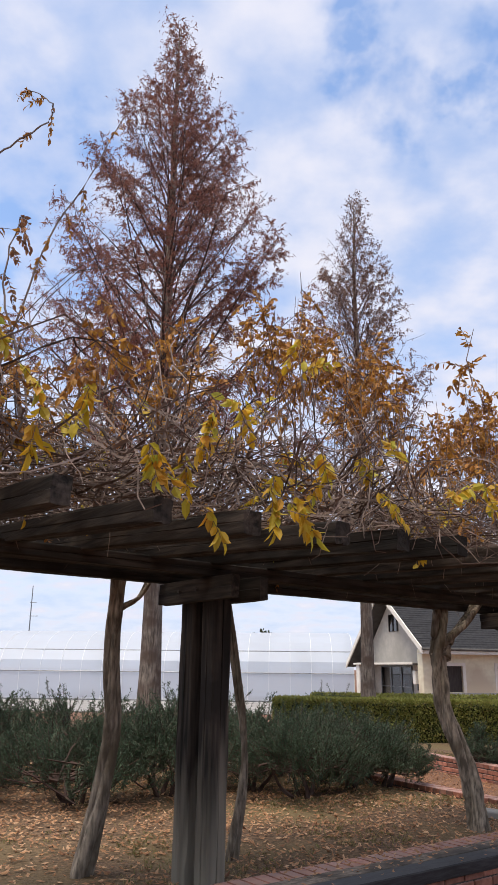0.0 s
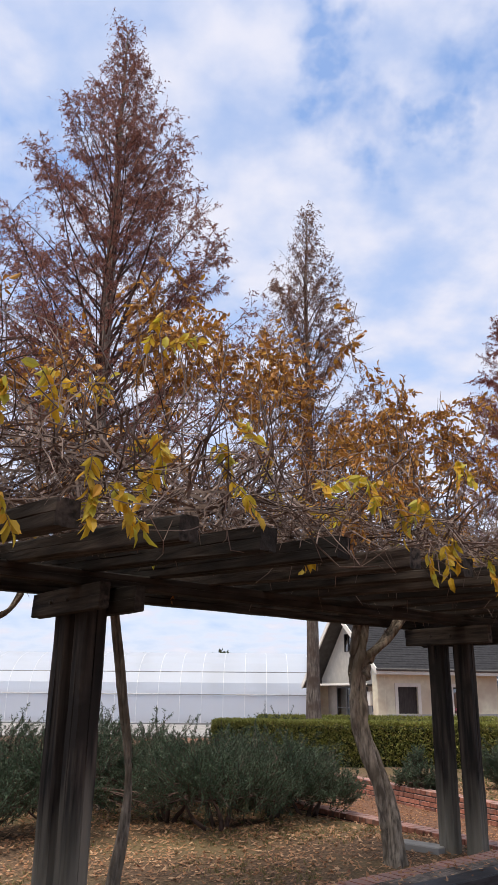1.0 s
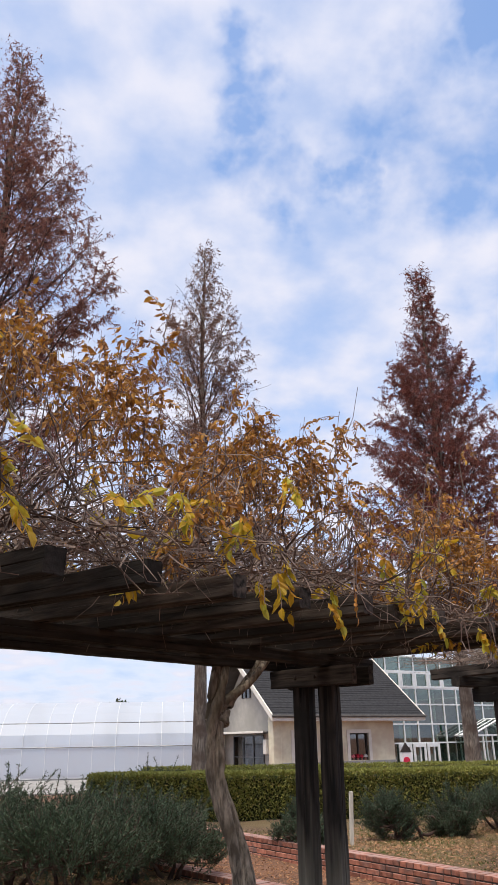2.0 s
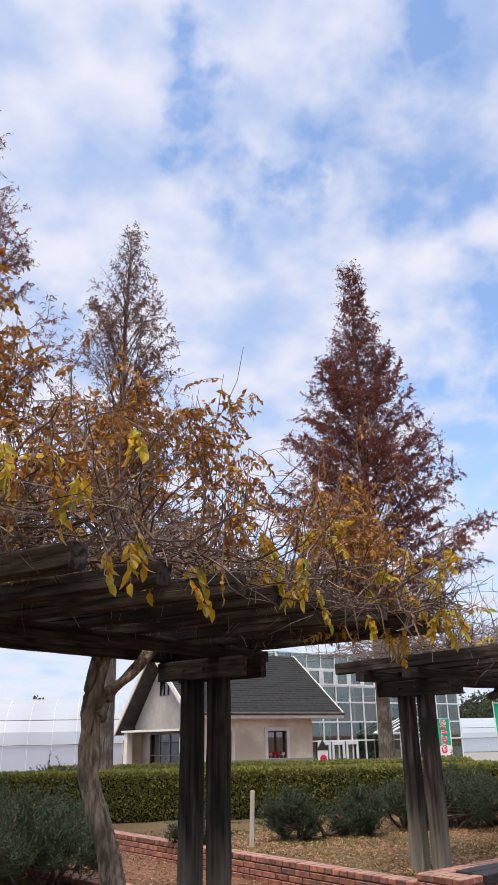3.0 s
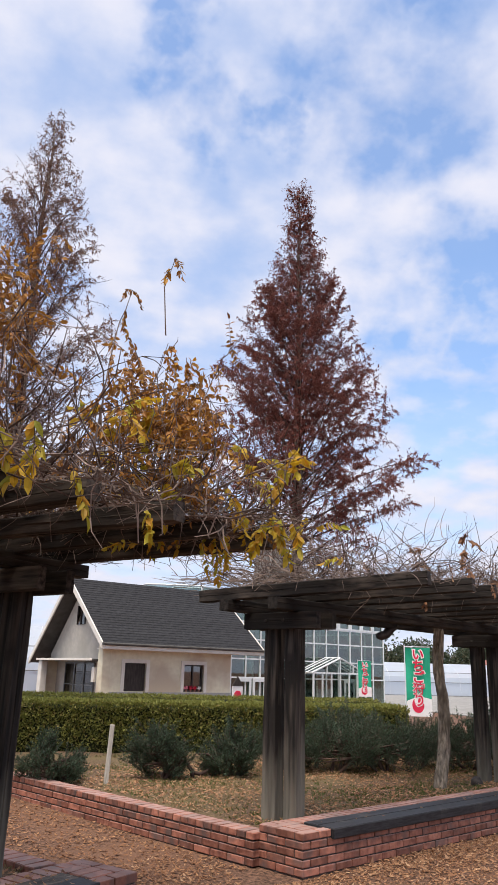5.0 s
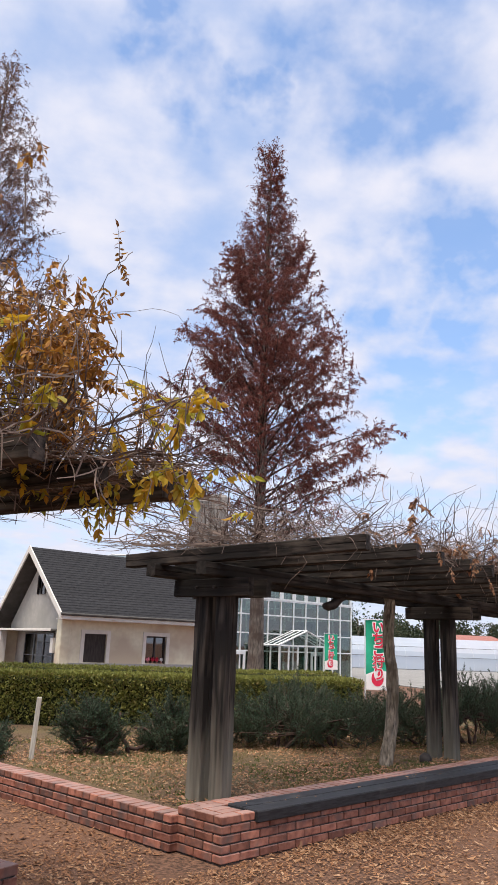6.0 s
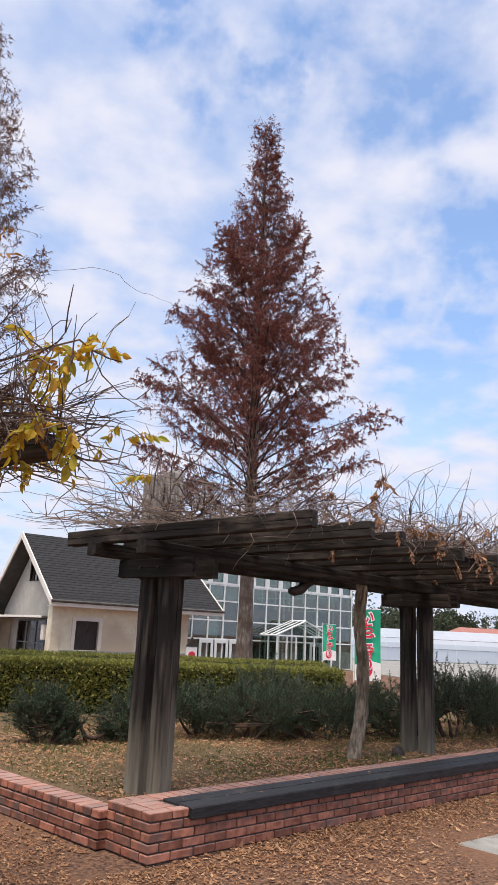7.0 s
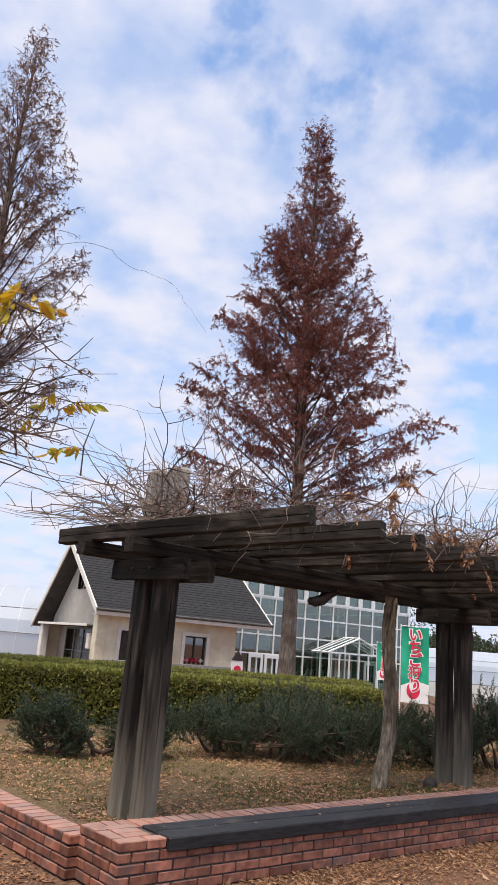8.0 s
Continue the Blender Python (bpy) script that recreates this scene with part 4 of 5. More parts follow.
def strand(points, r, name, label, leaves, mat, seed):
    """One long shoot with feathered leaves along it."""
    random.seed(seed)
    root = thing(name, pose(*points[0]), label, "vine", "long wisteria shoots")
    o = Vector(points[0])
    pts = [Vector(p) - o for p in points]
    fine = []
    for i in range(len(pts) - 1):
        a, c = pts[max(i - 1, 0)], pts[min(i + 2, len(pts) - 1)]
        for s in range(6):
            t = s / 6
            p, q = pts[i], pts[i + 1]
            fine.append(0.5 * ((2 * p) + (q - a) * t + (2 * a - 5 * p + 4 * q - c) * t * t + (3 * p - a - 3 * q + c) * t ** 3) + unit() * 0.008)
    fine.append(pts[-1])
    b = Build()
    b.tube(fine, [r * (1 - 0.75 * i / len(fine)) for i in range(len(fine))], 5, False)
    part("shoot", b, M_TWIG, root)
    if leaves:
        lf, stalks = Build(), Build()
        for k in range(leaves):
            i = random.randint(len(fine) // 4, len(fine) - 1)
            d = (unit() + Vector((0, 0, 0.1))).normalized()
            compound(lf, stalks, fine[i].copy(), d, rnd(0.10, 0.2), 0.3, (0.025, 0.045), 6)
        tagged(part("leaf_spray", lf, mat, root), kind="stuff")
        tagged(part("stalk_work", stalks, M_TWIG, root), kind="stuff")
    return root


random.seed(77)
hang1 = [(rnd(-2.6, 4.6), rnd(-2.25, -2.0), 2.22 + rnd(-0.10, 0.32), 0.08, random.choice((1, 1, 2)), True) for k in range(36)]
foliage(MAT, "yellow wisteria leaves hanging from the rafter ends", hang1, M_GOLD, 31)
loose1 = [(rnd(-3.5, 4.7), rnd(-2.3, 0.9), 2.38 + abs(random.gauss(0, 0.28)), 0.16, random.choice((1, 2, 3)), False) for k in range(95)]
foliage(MAT, "yellow-green wisteria leaves among the twigs", loose1, M_GOLD, 32)
amber1 = [(rnd(-3.0, 4.8), rnd(-2.2, 0.6), 2.45 + abs(random.gauss(0, 0.4)), 0.2, random.choice((2, 4, 6)), False) for k in range(150)]
foliage(MAT, "amber-brown withering wisteria leaves", amber1, M_AMBER, 33, leaf=(0.03, 0.055))
# tall leafy shoots above the first pergola
TALL = ((2.28, 7.0, 4.0, 0.26, 20), (2.30, 6.85, 3.55, 0.3, 16), (1.80, 6.62, 3.95, 0.32, 26), (1.85, 6.6, 3.5, 0.34, 22), (3.42, 7.15, 3.5, 0.30, 24), (3.25, 7.0, 3.2, 0.32, 22), (3.55, 6.9, 2.95, 0.30, 22), (0.75, 6.25, 4.0, 0.34, 26), (0.5, 5.75, 4.05, 0.32, 22), (-0.15, 5.45, 4.25, 0.32, 20), (0.12, 5.12, 3.85, 0.3, 16), (1.3, 6.35, 3.6, 0.32, 18), (-0.75, 5.0, 3.8, 0.3, 12), (1.1, 5.9, 3.3, 0.3, 14))
for i, (x, y, z, spread, n) in enumerate(TALL):
    foliage(pose(x, y, 0), "amber leaf cluster at the top of a tall shoot", [(0, 0, z, spread, int(n * 3.0), False)], M_AMBER, 400 + i, "leaf_cluster", (0.034, 0.062))
    strand([(x + rnd(-0.2, 0.2), y + rnd(-0.2, 0.2), 2.5), (x + rnd(-0.1, 0.1), y, (z + 2.5) / 2), (x, y, z), (x + rnd(-0.15, 0.15), y, z + spread)], 0.009, "tall_shoot", "tall brown wisteria shoot above the pergola", 2, M_AMBER, 440 + i)
strand([(-1.62, 3.5, 2.55), (-1.45, 3.45, 3.2), (-1.28, 3.4, 3.78), (-1.06, 3.4, 4.25), (-0.83, 3.4, 4.78)], 0.008, "long_shoot", "long leafy wisteria shoot reaching into the sky", 9, M_AMBER, 460)
strand([(-1.60, 3.4, 2.55), (-1.75, 3.4, 3.6), (-1.70, 3.4, 4.25), (-1.48, 3.4, 4.48), (-1.31, 3.4, 4.62), (-1.32, 3.4, 4.74), (-1.45, 3.4, 4.82)], 0.008, "long_shoot", "curling leafy wisteria shoot", 8, M_AMBER, 461)
strand([(-1.25, 3.4, 2.55), (-1.35, 3.4, 3.17), (-1.47, 3.4, 3.6), (-1.42, 3.4, 4.0)], 0.010, "long_shoot", "leafy wisteria shoot with green-brown leaves", 14, M_DRY, 462)
strand([(2.5, 9.3, 2.5), (3.3, 9.45, 4.1), (4.33, 9.5, 4.64), (4.73, 9.5, 4.51), (5.06, 9.5, 4.42), (5.22, 9.5, 4.25), (5.40, 9.5, 4.03)], 0.0024, "long_shoot", "thin arching wisteria shoot against the sky", 0, M_DRY, 464)
strand([(2.9, 9.2, 2.55), (3.9, 9.4, 3.15), (4.66, 9.5, 3.33), (5.0, 9.5, 3.30), (5.30, 9.5, 3.37)], 0.0024, "long_shoot", "thin level wisteria shoot", 0, M_DRY, 465)
strand([(3.5, 6.6, 2.5), (3.55, 6.6, 3.05), (3.66, 6.62, 3.4), (3.8, 6.65, 3.62)], 0.006, "leafy_shoot", "upright wisteria shoot with amber leaves", 9, M_AMBER, 466)
strand([(3.0, 6.4, 2.5), (3.0, 6.4, 3.2), (3.1, 6.4, 3.7)], 0.006, "leafy_shoot", "upright wisteria shoot with amber leaves", 9, M_AMBER, 467)
strand([(2.25, 6.8, 2.6), (2.35, 6.85, 3.5), (2.45, 6.85, 4.0), (2.65, 6.85, 4.25)], 0.005, "leafy_shoot", "thin wisteria shoot with amber leaves", 6, M_AMBER, 468)
amber2 = [(rnd(1.0, 8.0), rnd(-1.7, 0.8), 2.4 + abs(random.gauss(0, 0.3)), 0.15, random.choice((1, 2)), False) for k in range(45)]
foliage(P2, "few withered brown wisteria leaves on bare twigs", amber2, M_DRY, 34)


end1 = [(rnd(3.6, 5.0), rnd(-2.3, -1.2), 2.25 + rnd(-0.12, 0.45), 0.12, random.choice((1, 2)), random.choice((True, False))) for k in range(17)]
foliage(MAT, "olive-yellow wisteria leaves at the end of the pergola", end1, M_GOLD, 35, leaf=(0.035, 0.07))
for i, (u, z, dz, n) in enumerate(((1.9, 2.42, -0.42, 7), (2.5, 2.40, -0.30, 6), (3.4, 2.42, -0.35, 6), (4.3, 2.42, -0.5, 8), (5.2, 2.45, -0.4, 6), (0.9, 2.44, -0.25, 4))):
    q = [P2 @ Vector(c) for c in ((u - 0.5, -1.3, z + 0.05), (u - 0.25, -1.78, z + 0.06), (u, -1.86, z + dz * 0.4), (u + 0.2, -1.9, z + dz))]
    strand([tuple(c) for c in q], 0.006, "hanging_shoot", "withered brown wisteria shoot hanging over the rafter ends", n, M_DRY, 480 + i)
for i, (u, y, h, dx, n) in enumerate(((4.2, -0.6, 0.75, 0.5, 8), (5.0, -0.9, 0.95, 0.4, 9), (5.6, -0.3, 0.8, 0.7, 8), (3.4, -0.5, 0.6, 0.5, 6), (6.4, -0.8, 0.9, -0.4, 8))):
    q = [P2 @ Vector(c) for c in ((u, y, 2.36), (u + dx * 0.2, y, 2.36 + h * 0.6), (u + dx * 0.6, y - 0.1, 2.36 + h), (u + dx * 1.1, y - 0.15, 2.36 + h * 0.85))]
    strand([tuple(c) for c in q], 0.006, "arching_shoot", "arching wisteria shoot with withered leaves", n, M_DRY, 500 + i)


# ---- weathered post tops above the second pergola ----
b = Build()
b.box((-0.19, -0.09, 0), (-0.005, 0.09, 0.68), None, 0.03)
b2 = Build()
b2.box((0.005, -0.09, 0), (0.20, 0.09, 0.75), None, 0.03)
st = thing("timber_stub", P2 @ pose(0.44, 0.60, 2.27, 0, 0, -25), "pair of grey weathered timber stubs standing above the rafters", "timber stub")
part("stub", b, M_STUMP, st)
part("stub", b2, M_STUMP, st)

# ---- house ----
HA = 22.0
H = pose(4.93, 29.4, 0.2, 0, 0, HA)
house = thing("house", H, "cream rendered house with steep dark slate gable roof", "house")
RL, RW = 6.95, 6.4
EZ, RZ, LZ = 2.30, 4.75, 1.75
wx0, wx1, wy0, wy1 = 0.35, 5.75, 0.5, 5.9


def wall_with(name, x0, x1, y0, y1, z0, z1, holes):
    """A front wall built of the pieces left round its openings."""
    b = Build()
    cur = x0
    for (a, c, lo, hi) in sorted(holes):
        b.box((cur, y0, z0), (a, y1, z1))
        b.box((a, y0, z0), (c, y1, lo))
        b.box((a, y0, hi), (c, y1, z1))
        cur = c
    b.box((cur, y0, z0), (x1, y1, z1))
    return part(name, b, M_WALL, house)


WIN = ((1.15, 2.02, 0.72, 1.68), (3.62, 4.5, 0.72, 1.68))
wall_with("front_wall", wx0, wx1, wy0, wy0 + 0.2, 0.0, EZ + 0.05, WIN)
b = Build()
b.box((wx1 - 0.2, wy0 + 0.2, 0), (wx1, wy1, EZ))
part("end_wall", b, M_WALL, house)
b = Build()
b.box((wx0, wy1 - 0.2, 0), (wx1 - 0.2, wy1, LZ))
part("back_wall", b, M_WALL, house)
mid = RW / 2
slope_f = (RZ - EZ) / mid
b = Build()
gx = wx0 + 0.25
pts = [(wy0 + 0.2, 1.75), (wy0 + 0.2, EZ + 0.12), (mid, RZ - 0.22), (wy1 - 0.2, LZ + 0.25), (wy1 - 0.2, 1.75)]
k = len(pts)
b.v = [(gx, y, z) for y, z in pts] + [(gx + 0.2, y, z) for y, z in pts]
b.f = [tuple(range(k)), tuple(range(k, 2 * k))[::-1]] + [(i, i + k, (i + 1) % k + k, (i + 1) % k) for i in range(k)]
part("gable_wall", b, M_GABLE_SHADE, house)
b = Build()
b.box((wx0 + 0.55, wy0 + 0.33, 0), (wx0 + 0.75, wy1 - 0.2, 1.71))
part("porch_wall", b, M_GABLE_SHADE, house)
b = Build()
b.box((wx0 - 0.1, wy0 - 0.05, 0), (wx0 + 0.25, wy0 + 0.32, EZ), None, 0.02)
part("corner_pillar", b, M_WALL, house)
for y in (wy1 - 0.5,):
    b = Build()
    b.box((wx0 - 0.25, y, 0), (wx0 + 0.02, y + 0.3, 1.72), None, 0.02)
    part("porch_pillar", b, M_TRIM, house)
b = Build()
b.box((wx0 - 0.3, wy0 + 0.33, 1.72), (wx0 + 0.75, wy1 - 0.1, 1.78), None, 0.01)
part("porch_roof", b, M_SOFFIT, house)
b = Build()
b.box((wx0 - 0.33, wy0 + 0.33, 1.72), (wx0 - 0.302, wy1 - 0.1, 1.80), None, 0.008)
part("porch_fascia", b, M_TRIM, house)
for i, (y0, y1, z0, z1) in enumerate(((1.05, 1.85, 0.75, 1.45), (2.3, 3.05, 0.08, 1.62), (3.12, 3.9, 0.08, 1.62), (3.97, 4.75, 0.08, 1.62))):
    b = Build()
    b.box((wx0 + 0.51, y0, z0), (wx0 + 0.54, y1, z1))
    p = part("porch_window", b, M_DARKPANE, house)
    fr = Build()
    for lo, hi in (((y0 - 0.035, z0), (y0, z1)), ((y1, z0), (y1 + 0.035, z1)), ((y0 - 0.035, z1), (y1 + 0.035, z1 + 0.05)), ((y0, (z0 + z1) / 2), (y1, (z0 + z1) / 2 + 0.03))):
        fr.box((wx0 + 0.48, lo[0], lo[1]), (wx0 + 0.547, hi[0], hi[1]))
    part("frame", fr, M_GREYSTEEL, p)
b = Build()
b.box((gx - 0.03, mid - 0.45, 3.05), (gx - 0.01, mid + 0.25, 3.75))
gw = part("gable_window", b, M_DARKPANE, house)
fr = Build()
for y in (mid - 0.45, mid - 0.1, mid + 0.22):
    fr.box((gx - 0.06, y, 3.05), (gx - 0.025, y + 0.04, 3.75))
part("frame", fr, M_DARKWOOD, gw)
# roof: two slopes, tiles in courses
th = 0.12
for nm, ya, za, yb, zb in (("front_slope", 0.0, EZ, mid, RZ), ("back_slope", RW, LZ, mid, RZ)):
    b = Build()
    b.v = [(0, ya, za), (RL, ya, za), (RL, yb, zb), (0, yb, zb), (0, ya, za - th), (RL, ya, za - th), (RL, yb, zb - th), (0, yb, zb - th)]
    b.f = [(0, 1, 2, 3), (7, 6, 5, 4), (0, 4, 5, 1), (1, 5, 6, 2), (2, 6, 7, 3), (3, 7, 4, 0)]
    sl = part(nm, b, M_ROOF if nm == "front_slope" else M_SOFFIT, house)
    if nm == "front_slope":
        rows_n = 26
        for r in range(rows_n):
            t0, t1 = r / rows_n, (r + 1.06) / rows_n
            c = Build()
            y0, z0 = ya + (yb - ya) * t0 - 0.01, za + (zb - za) * t0
            y1, z1 = ya + (yb - ya) * t1, za + (zb - za) * min(1, t1)
            c.v = [(-0.02, y0, z0 + 0.014), (RL + 0.02, y0, z0 + 0.014), (RL + 0.02, y1, z1 + 0.008), (-0.02, y1, z1 + 0.008), (-0.02, y0, z0 + 0.002), (RL + 0.02, y0, z0 + 0.002)]
            c.f = [(0, 1, 2, 3), (4, 5, 1, 0)]
            part("tile_course", c, M_ROOF, sl)
for ya, za, yb, zb in ((0.0, EZ, mid, RZ), (RW, LZ, mid, RZ)):
    for x in (-0.05, RL):
        b = Build()
        b.v = [(x, ya, za + 0.04), (x + 0.05, ya, za + 0.04), (x + 0.05, yb, zb + 0.05), (x, yb, zb + 0.05), (x, ya, za - 0.17), (x + 0.05, ya, za - 0.17), (x + 0.05, yb, zb - 0.19), (x, yb, zb - 0.19)]
        b.f = [(0, 1, 2, 3), (7, 6, 5, 4), (0, 4, 5, 1), (1, 5, 6, 2), (2, 6, 7, 3), (3, 7, 4, 0)]
        part("barge_board", b, M_TRIM, house)
b = Build()
b.box((0.0, -0.03, EZ - 0.19), (RL, 0.0, EZ + 0.0))
part("fascia", b, M_TRIM, house)
b = Build()
b.tube([(-0.04, -0.06, EZ - 0.02), (RL + 0.04, -0.06, EZ - 0.02)], [0.05, 0.05], 8)
part("gutter", b, M_SOFFIT, house)
b = Build()
b.box((wx0 - 0.16, wy0 + 0.42, 1.0), (wx0 - 0.02, wy0 + 0.62, 1.5), None, 0.01)
part("meter_box", b, M_TRIM, house)
b = Build()
b.box((0.05, 0.02, EZ - 0.19), (RL - 0.05, wy0, EZ - 0.165))
part("soffit", b, M_TRIM, house)
b = Build()
b.box((wx0 - 0.02, wy0 - 0.025, 0.0), (wx1 + 0.02, wy0 - 0.002, 0.70))
part("plinth", b, M_PLINTH, house)
for i, (a, c, lo, hi) in enumerate(WIN):
    b = Build()
    for p, q in (((a - 0.13, lo - 0.02), (a, hi + 0.13)), ((c, lo - 0.02), (c + 0.13, hi + 0.13)), ((a, hi), (c, hi + 0.13))):
        b.box((p[0], wy0 - 0.04, p[1]), (q[0], wy0 + 0.06, q[1]))
    wn_ob = part("window", b, M_TRIM, house)
    b = Build()
    if i == 0:
        b.box((a, wy0 + 0.07, lo), (c, wy0 + 0.1, hi))
        part("shutter", b, M_DARKWOOD, wn_ob, "dark brown closed shutter")
    else:
        b.box((a, wy0 + 0.11, lo), (c, wy0 + 0.12, hi))
        part("pane", b, M_DARKPANE, wn_ob)
        fr = Build()
        for x in (a, (a + c) / 2 - 0.025, c - 0.05):
            fr.box((x, wy0 + 0.07, lo), (x + 0.05, wy0 + 0.13, hi))
        fr.box((a, wy0 + 0.07, hi - 0.05), (c, wy0 + 0.13, hi))
        fr.box((a, wy0 + 0.07, lo), (c, wy0 + 0.13, lo + 0.05))
        part("frame", fr, M_DARKWOOD, wn_ob)
# added sheet behind the window, its dark colour standing for the room's shade
b = Build()
b.box((wx0 + 1.3, wy0 + 0.9, 0.0), (wx1 - 0.3, wy0 + 0.95, EZ))
part("shade_backing", b, M_INDOOR_SHADE, house)

def potted_flowers(m, label, bloom_mat, seed):
    """A small pot with a round head of petals."""
    random.seed(seed)
    root = thing("potted_flowers", m, label, "flowers", "flower pots in the window")
    b = Build()
    b.tube([(0, 0, 0), (0, 0, 0.07), (0, 0, 0.075)], [0.028, 0.036, 0.038], 8)
    part("pot", b, M_REDROOF, root)
    b = Build()
    for k in range(60):
        d = unit()
        b.leaf(Vector((0, 0, 0.14)) + Vector((d.x * 0.08, d.y * 0.02, d.z * 0.06)) * rnd(0.1, 1.0), d, d.cross(unit()).normalized(), 0.035, 0.03, 0.2)
    part("blooms", b, bloom_mat, root)


for k, (x, mat, lab) in enumerate(((3.78, M_PINK, "pink flowers in a clay pot on the window sill"), (3.98, M_REDINK, "red flowers in a clay pot on the window sill"), (4.16, M_REDINK, "red flowers in a clay pot on the window sill"), (4.34, M_WHITEINK, "white flowers in a clay pot on the window sill"))):
    potted_flowers(H @ pose(x, wy0 + 0.035, 0.72), lab, mat, 520 + k)

# ---- vinyl tunnel greenhouse ----
def tunnel(m, length, width, wall_h, rise, label, step=1.6):
    """A film-covered tunnel along local x with steel hoops."""
    root = thing("tunnel_greenhouse", m, label, "greenhouse", "film greenhouses")
    prof = [(0.0, 0.0), (0.0, wall_h)] + [(width / 2 - width / 2 * math.cos(math.pi * i / 12), wall_h + rise * math.sin(math.pi * i / 12)) for i in range(1, 12)] + [(width, wall_h), (width, 0.0)]
    b = Build()
    k = len(prof)
    for x in (0, length):
        b.v += [(x, y, z) for y, z in prof]
    b.f = [(j, j + 1, k + j + 1, k + j) for j in range(k - 1)] + [tuple(range(k)), tuple(range(k, 2 * k))[::-1]]
    part("film", b, M_FILM, root)
    b = Build()
    b.box((0, -0.09, 0), (length, -0.05, 0.22), None, 0.01)
    part("skirt_board", b, M_GREYSTEEL, root)
    n = int(length / step)
    for i in range(n + 1):
        h = Build()
        x = length * i / n
        h.tube([(x, y + (-0.03 if j < k // 2 else 0.03), z) for j, (y, z) in enumerate(prof[: k // 2 + 1])], [0.010] * (k // 2 + 1), 5)
        part("hoop", h, M_STEEL, root)
    for z, y in ((wall_h, -0.04), (wall_h + rise * 0.5, width * 0.067)):
        h = Build()
        h.tube([(0, y, z), (length, y, z)], [0.022, 0.022], 5)
        part("rail", h, M_GREYSTEEL, root)
    return root


tunnel(pose(-34.0, 36.0, 0.1), 36.9, 7.0, 1.42, 1.95, "long white film-covered tunnel greenhouse with steel hoops", 0.95)
tunnel(pose(28.0, 60.0, 0.1, 0, 0, -4), 26.0, 6.0, 1.2, 1.5, "far white film tunnel greenhouse", 2.0)
tunnel(pose(24.5, 50.0, 0.1, 0, 0, 74), 12.0, 5.0, 1.3, 1.4, "white film tunnel greenhouse beside the glasshouse", 2.0)

yard = Build()
yard.box((-34.0, 27.0, 0.05), (1.5, 35.8, 0.262), None, 0.01)
tagged(part("pavement", yard, M_FLOORGREY), "grey concrete strip in front of the film greenhouse", "pavement", kind="structure")

yard = Build()
yard.box((19.5, 24.0, 0.05), (75.0, 72.0, 0.262), None, 0.01)
tagged(part("pavement", yard, M_FLOORGREY), "grey gravel yard round the far greenhouses", "pavement", kind="structure")

# ---- glasshouse ----
GA = 25.0
G = pose(9.48, 35.23, 0.2, 0, 0, GA)
gh = thing("glasshouse", G, "tall glasshouse with white steel frame and gabled entrance porch", "greenhouse")
GL, GD, GH = 12.0, 9.0, 5.0
bays = 14
rows_g = (0.0, 1.25, 2.05, 2.9, 3.6, 4.35, GH)
bw = GL / bays
for i in range(bays + 1):
    b = Build()
    b.box((bw * i - 0.032, -0.05, 0), (bw * i + 0.032, 0.05, GH))
    part("mullion", b, M_STEEL, gh)
for z in rows_g[1:]:
    b = Build()
    b.box((0.0, -0.045, z - 0.03), (GL, 0.045, z + 0.03))
    part("transom", b, M_STEEL, gh)
for i in range(bays):
    for r in range(len(rows_g) - 1):
        b = Build()
        b.box((bw * i + 0.032, -0.008, rows_g[r] + 0.03), (bw * (i + 1) - 0.032, 0.008, rows_g[r + 1] - 0.03))
        p = part("pane", b, M_PANE, gh)
        if r == 4:
            fr = Build()
            x0, x1, z0, z1 = bw * i + 0.032, bw * (i + 1) - 0.032, rows_g[r] + 0.03, rows_g[r + 1] - 0.03
            for lo, hi in (((x0, z0), (x0 + 0.09, z1)), ((x1 - 0.09, z0), (x1, z1)), ((x0 + 0.09, z0), (x1 - 0.09, z0 + 0.08)), ((x0 + 0.09, z1 - 0.08), (x1 - 0.09, z1))):
                fr.box((lo[0], -0.06, lo[1]), (hi[0], -0.02, hi[1]))
            part("casement", fr, M_STEEL, p)
for i in range(9):
    b = Build()
    b.box((GL - 0.05, GD * i / 8 - 0.035 + 0.1, 0), (GL + 0.05, GD * i / 8 + 0.135, GH))
    part("mullion", b, M_STEEL, gh)
for z in rows_g[1:]:
    b = Build()
    b.box((GL - 0.04, 0.1, z - 0.03), (GL + 0.04, GD, z + 0.03))
    part("transom", b, M_STEEL, gh)
b = Build()
b.box((GL - 0.01, 0.1, 0.05), (GL + 0.01, GD, GH - 0.04))
part("side_glass", b, M_PANE, gh)
b = Build()
b.box((-0.01, 0.1, 0.05), (0.01, GD, GH - 0.04))
part("side_glass", b, M_PANE, gh)
b = Build()
b.box((0.0, GD, 0.0), (GL, GD + 0.1, GH))
part("back_wall", b, M_PANE, gh)
b = Build()
b.v = [(0, -0.1, GH), (GL, -0.1, GH), (GL, GD / 2, GH + 0.4), (0, GD / 2, GH + 0.4), (GL, GD, GH), (0, GD, GH)]
b.f = [(0, 1, 2, 3), (3, 2, 4, 5)]
part("glass_roof", b, M_PANE, gh)
for i in range(0, bays + 1, 2):
    b = Build()
    x = bw * i
    b.tube([(x, -0.1, GH + 0.03), (x, GD / 2, GH + 0.43), (x, GD, GH + 0.03)], [0.04] * 3, 4)
    part("roof_bar", b, M_STEEL, gh)
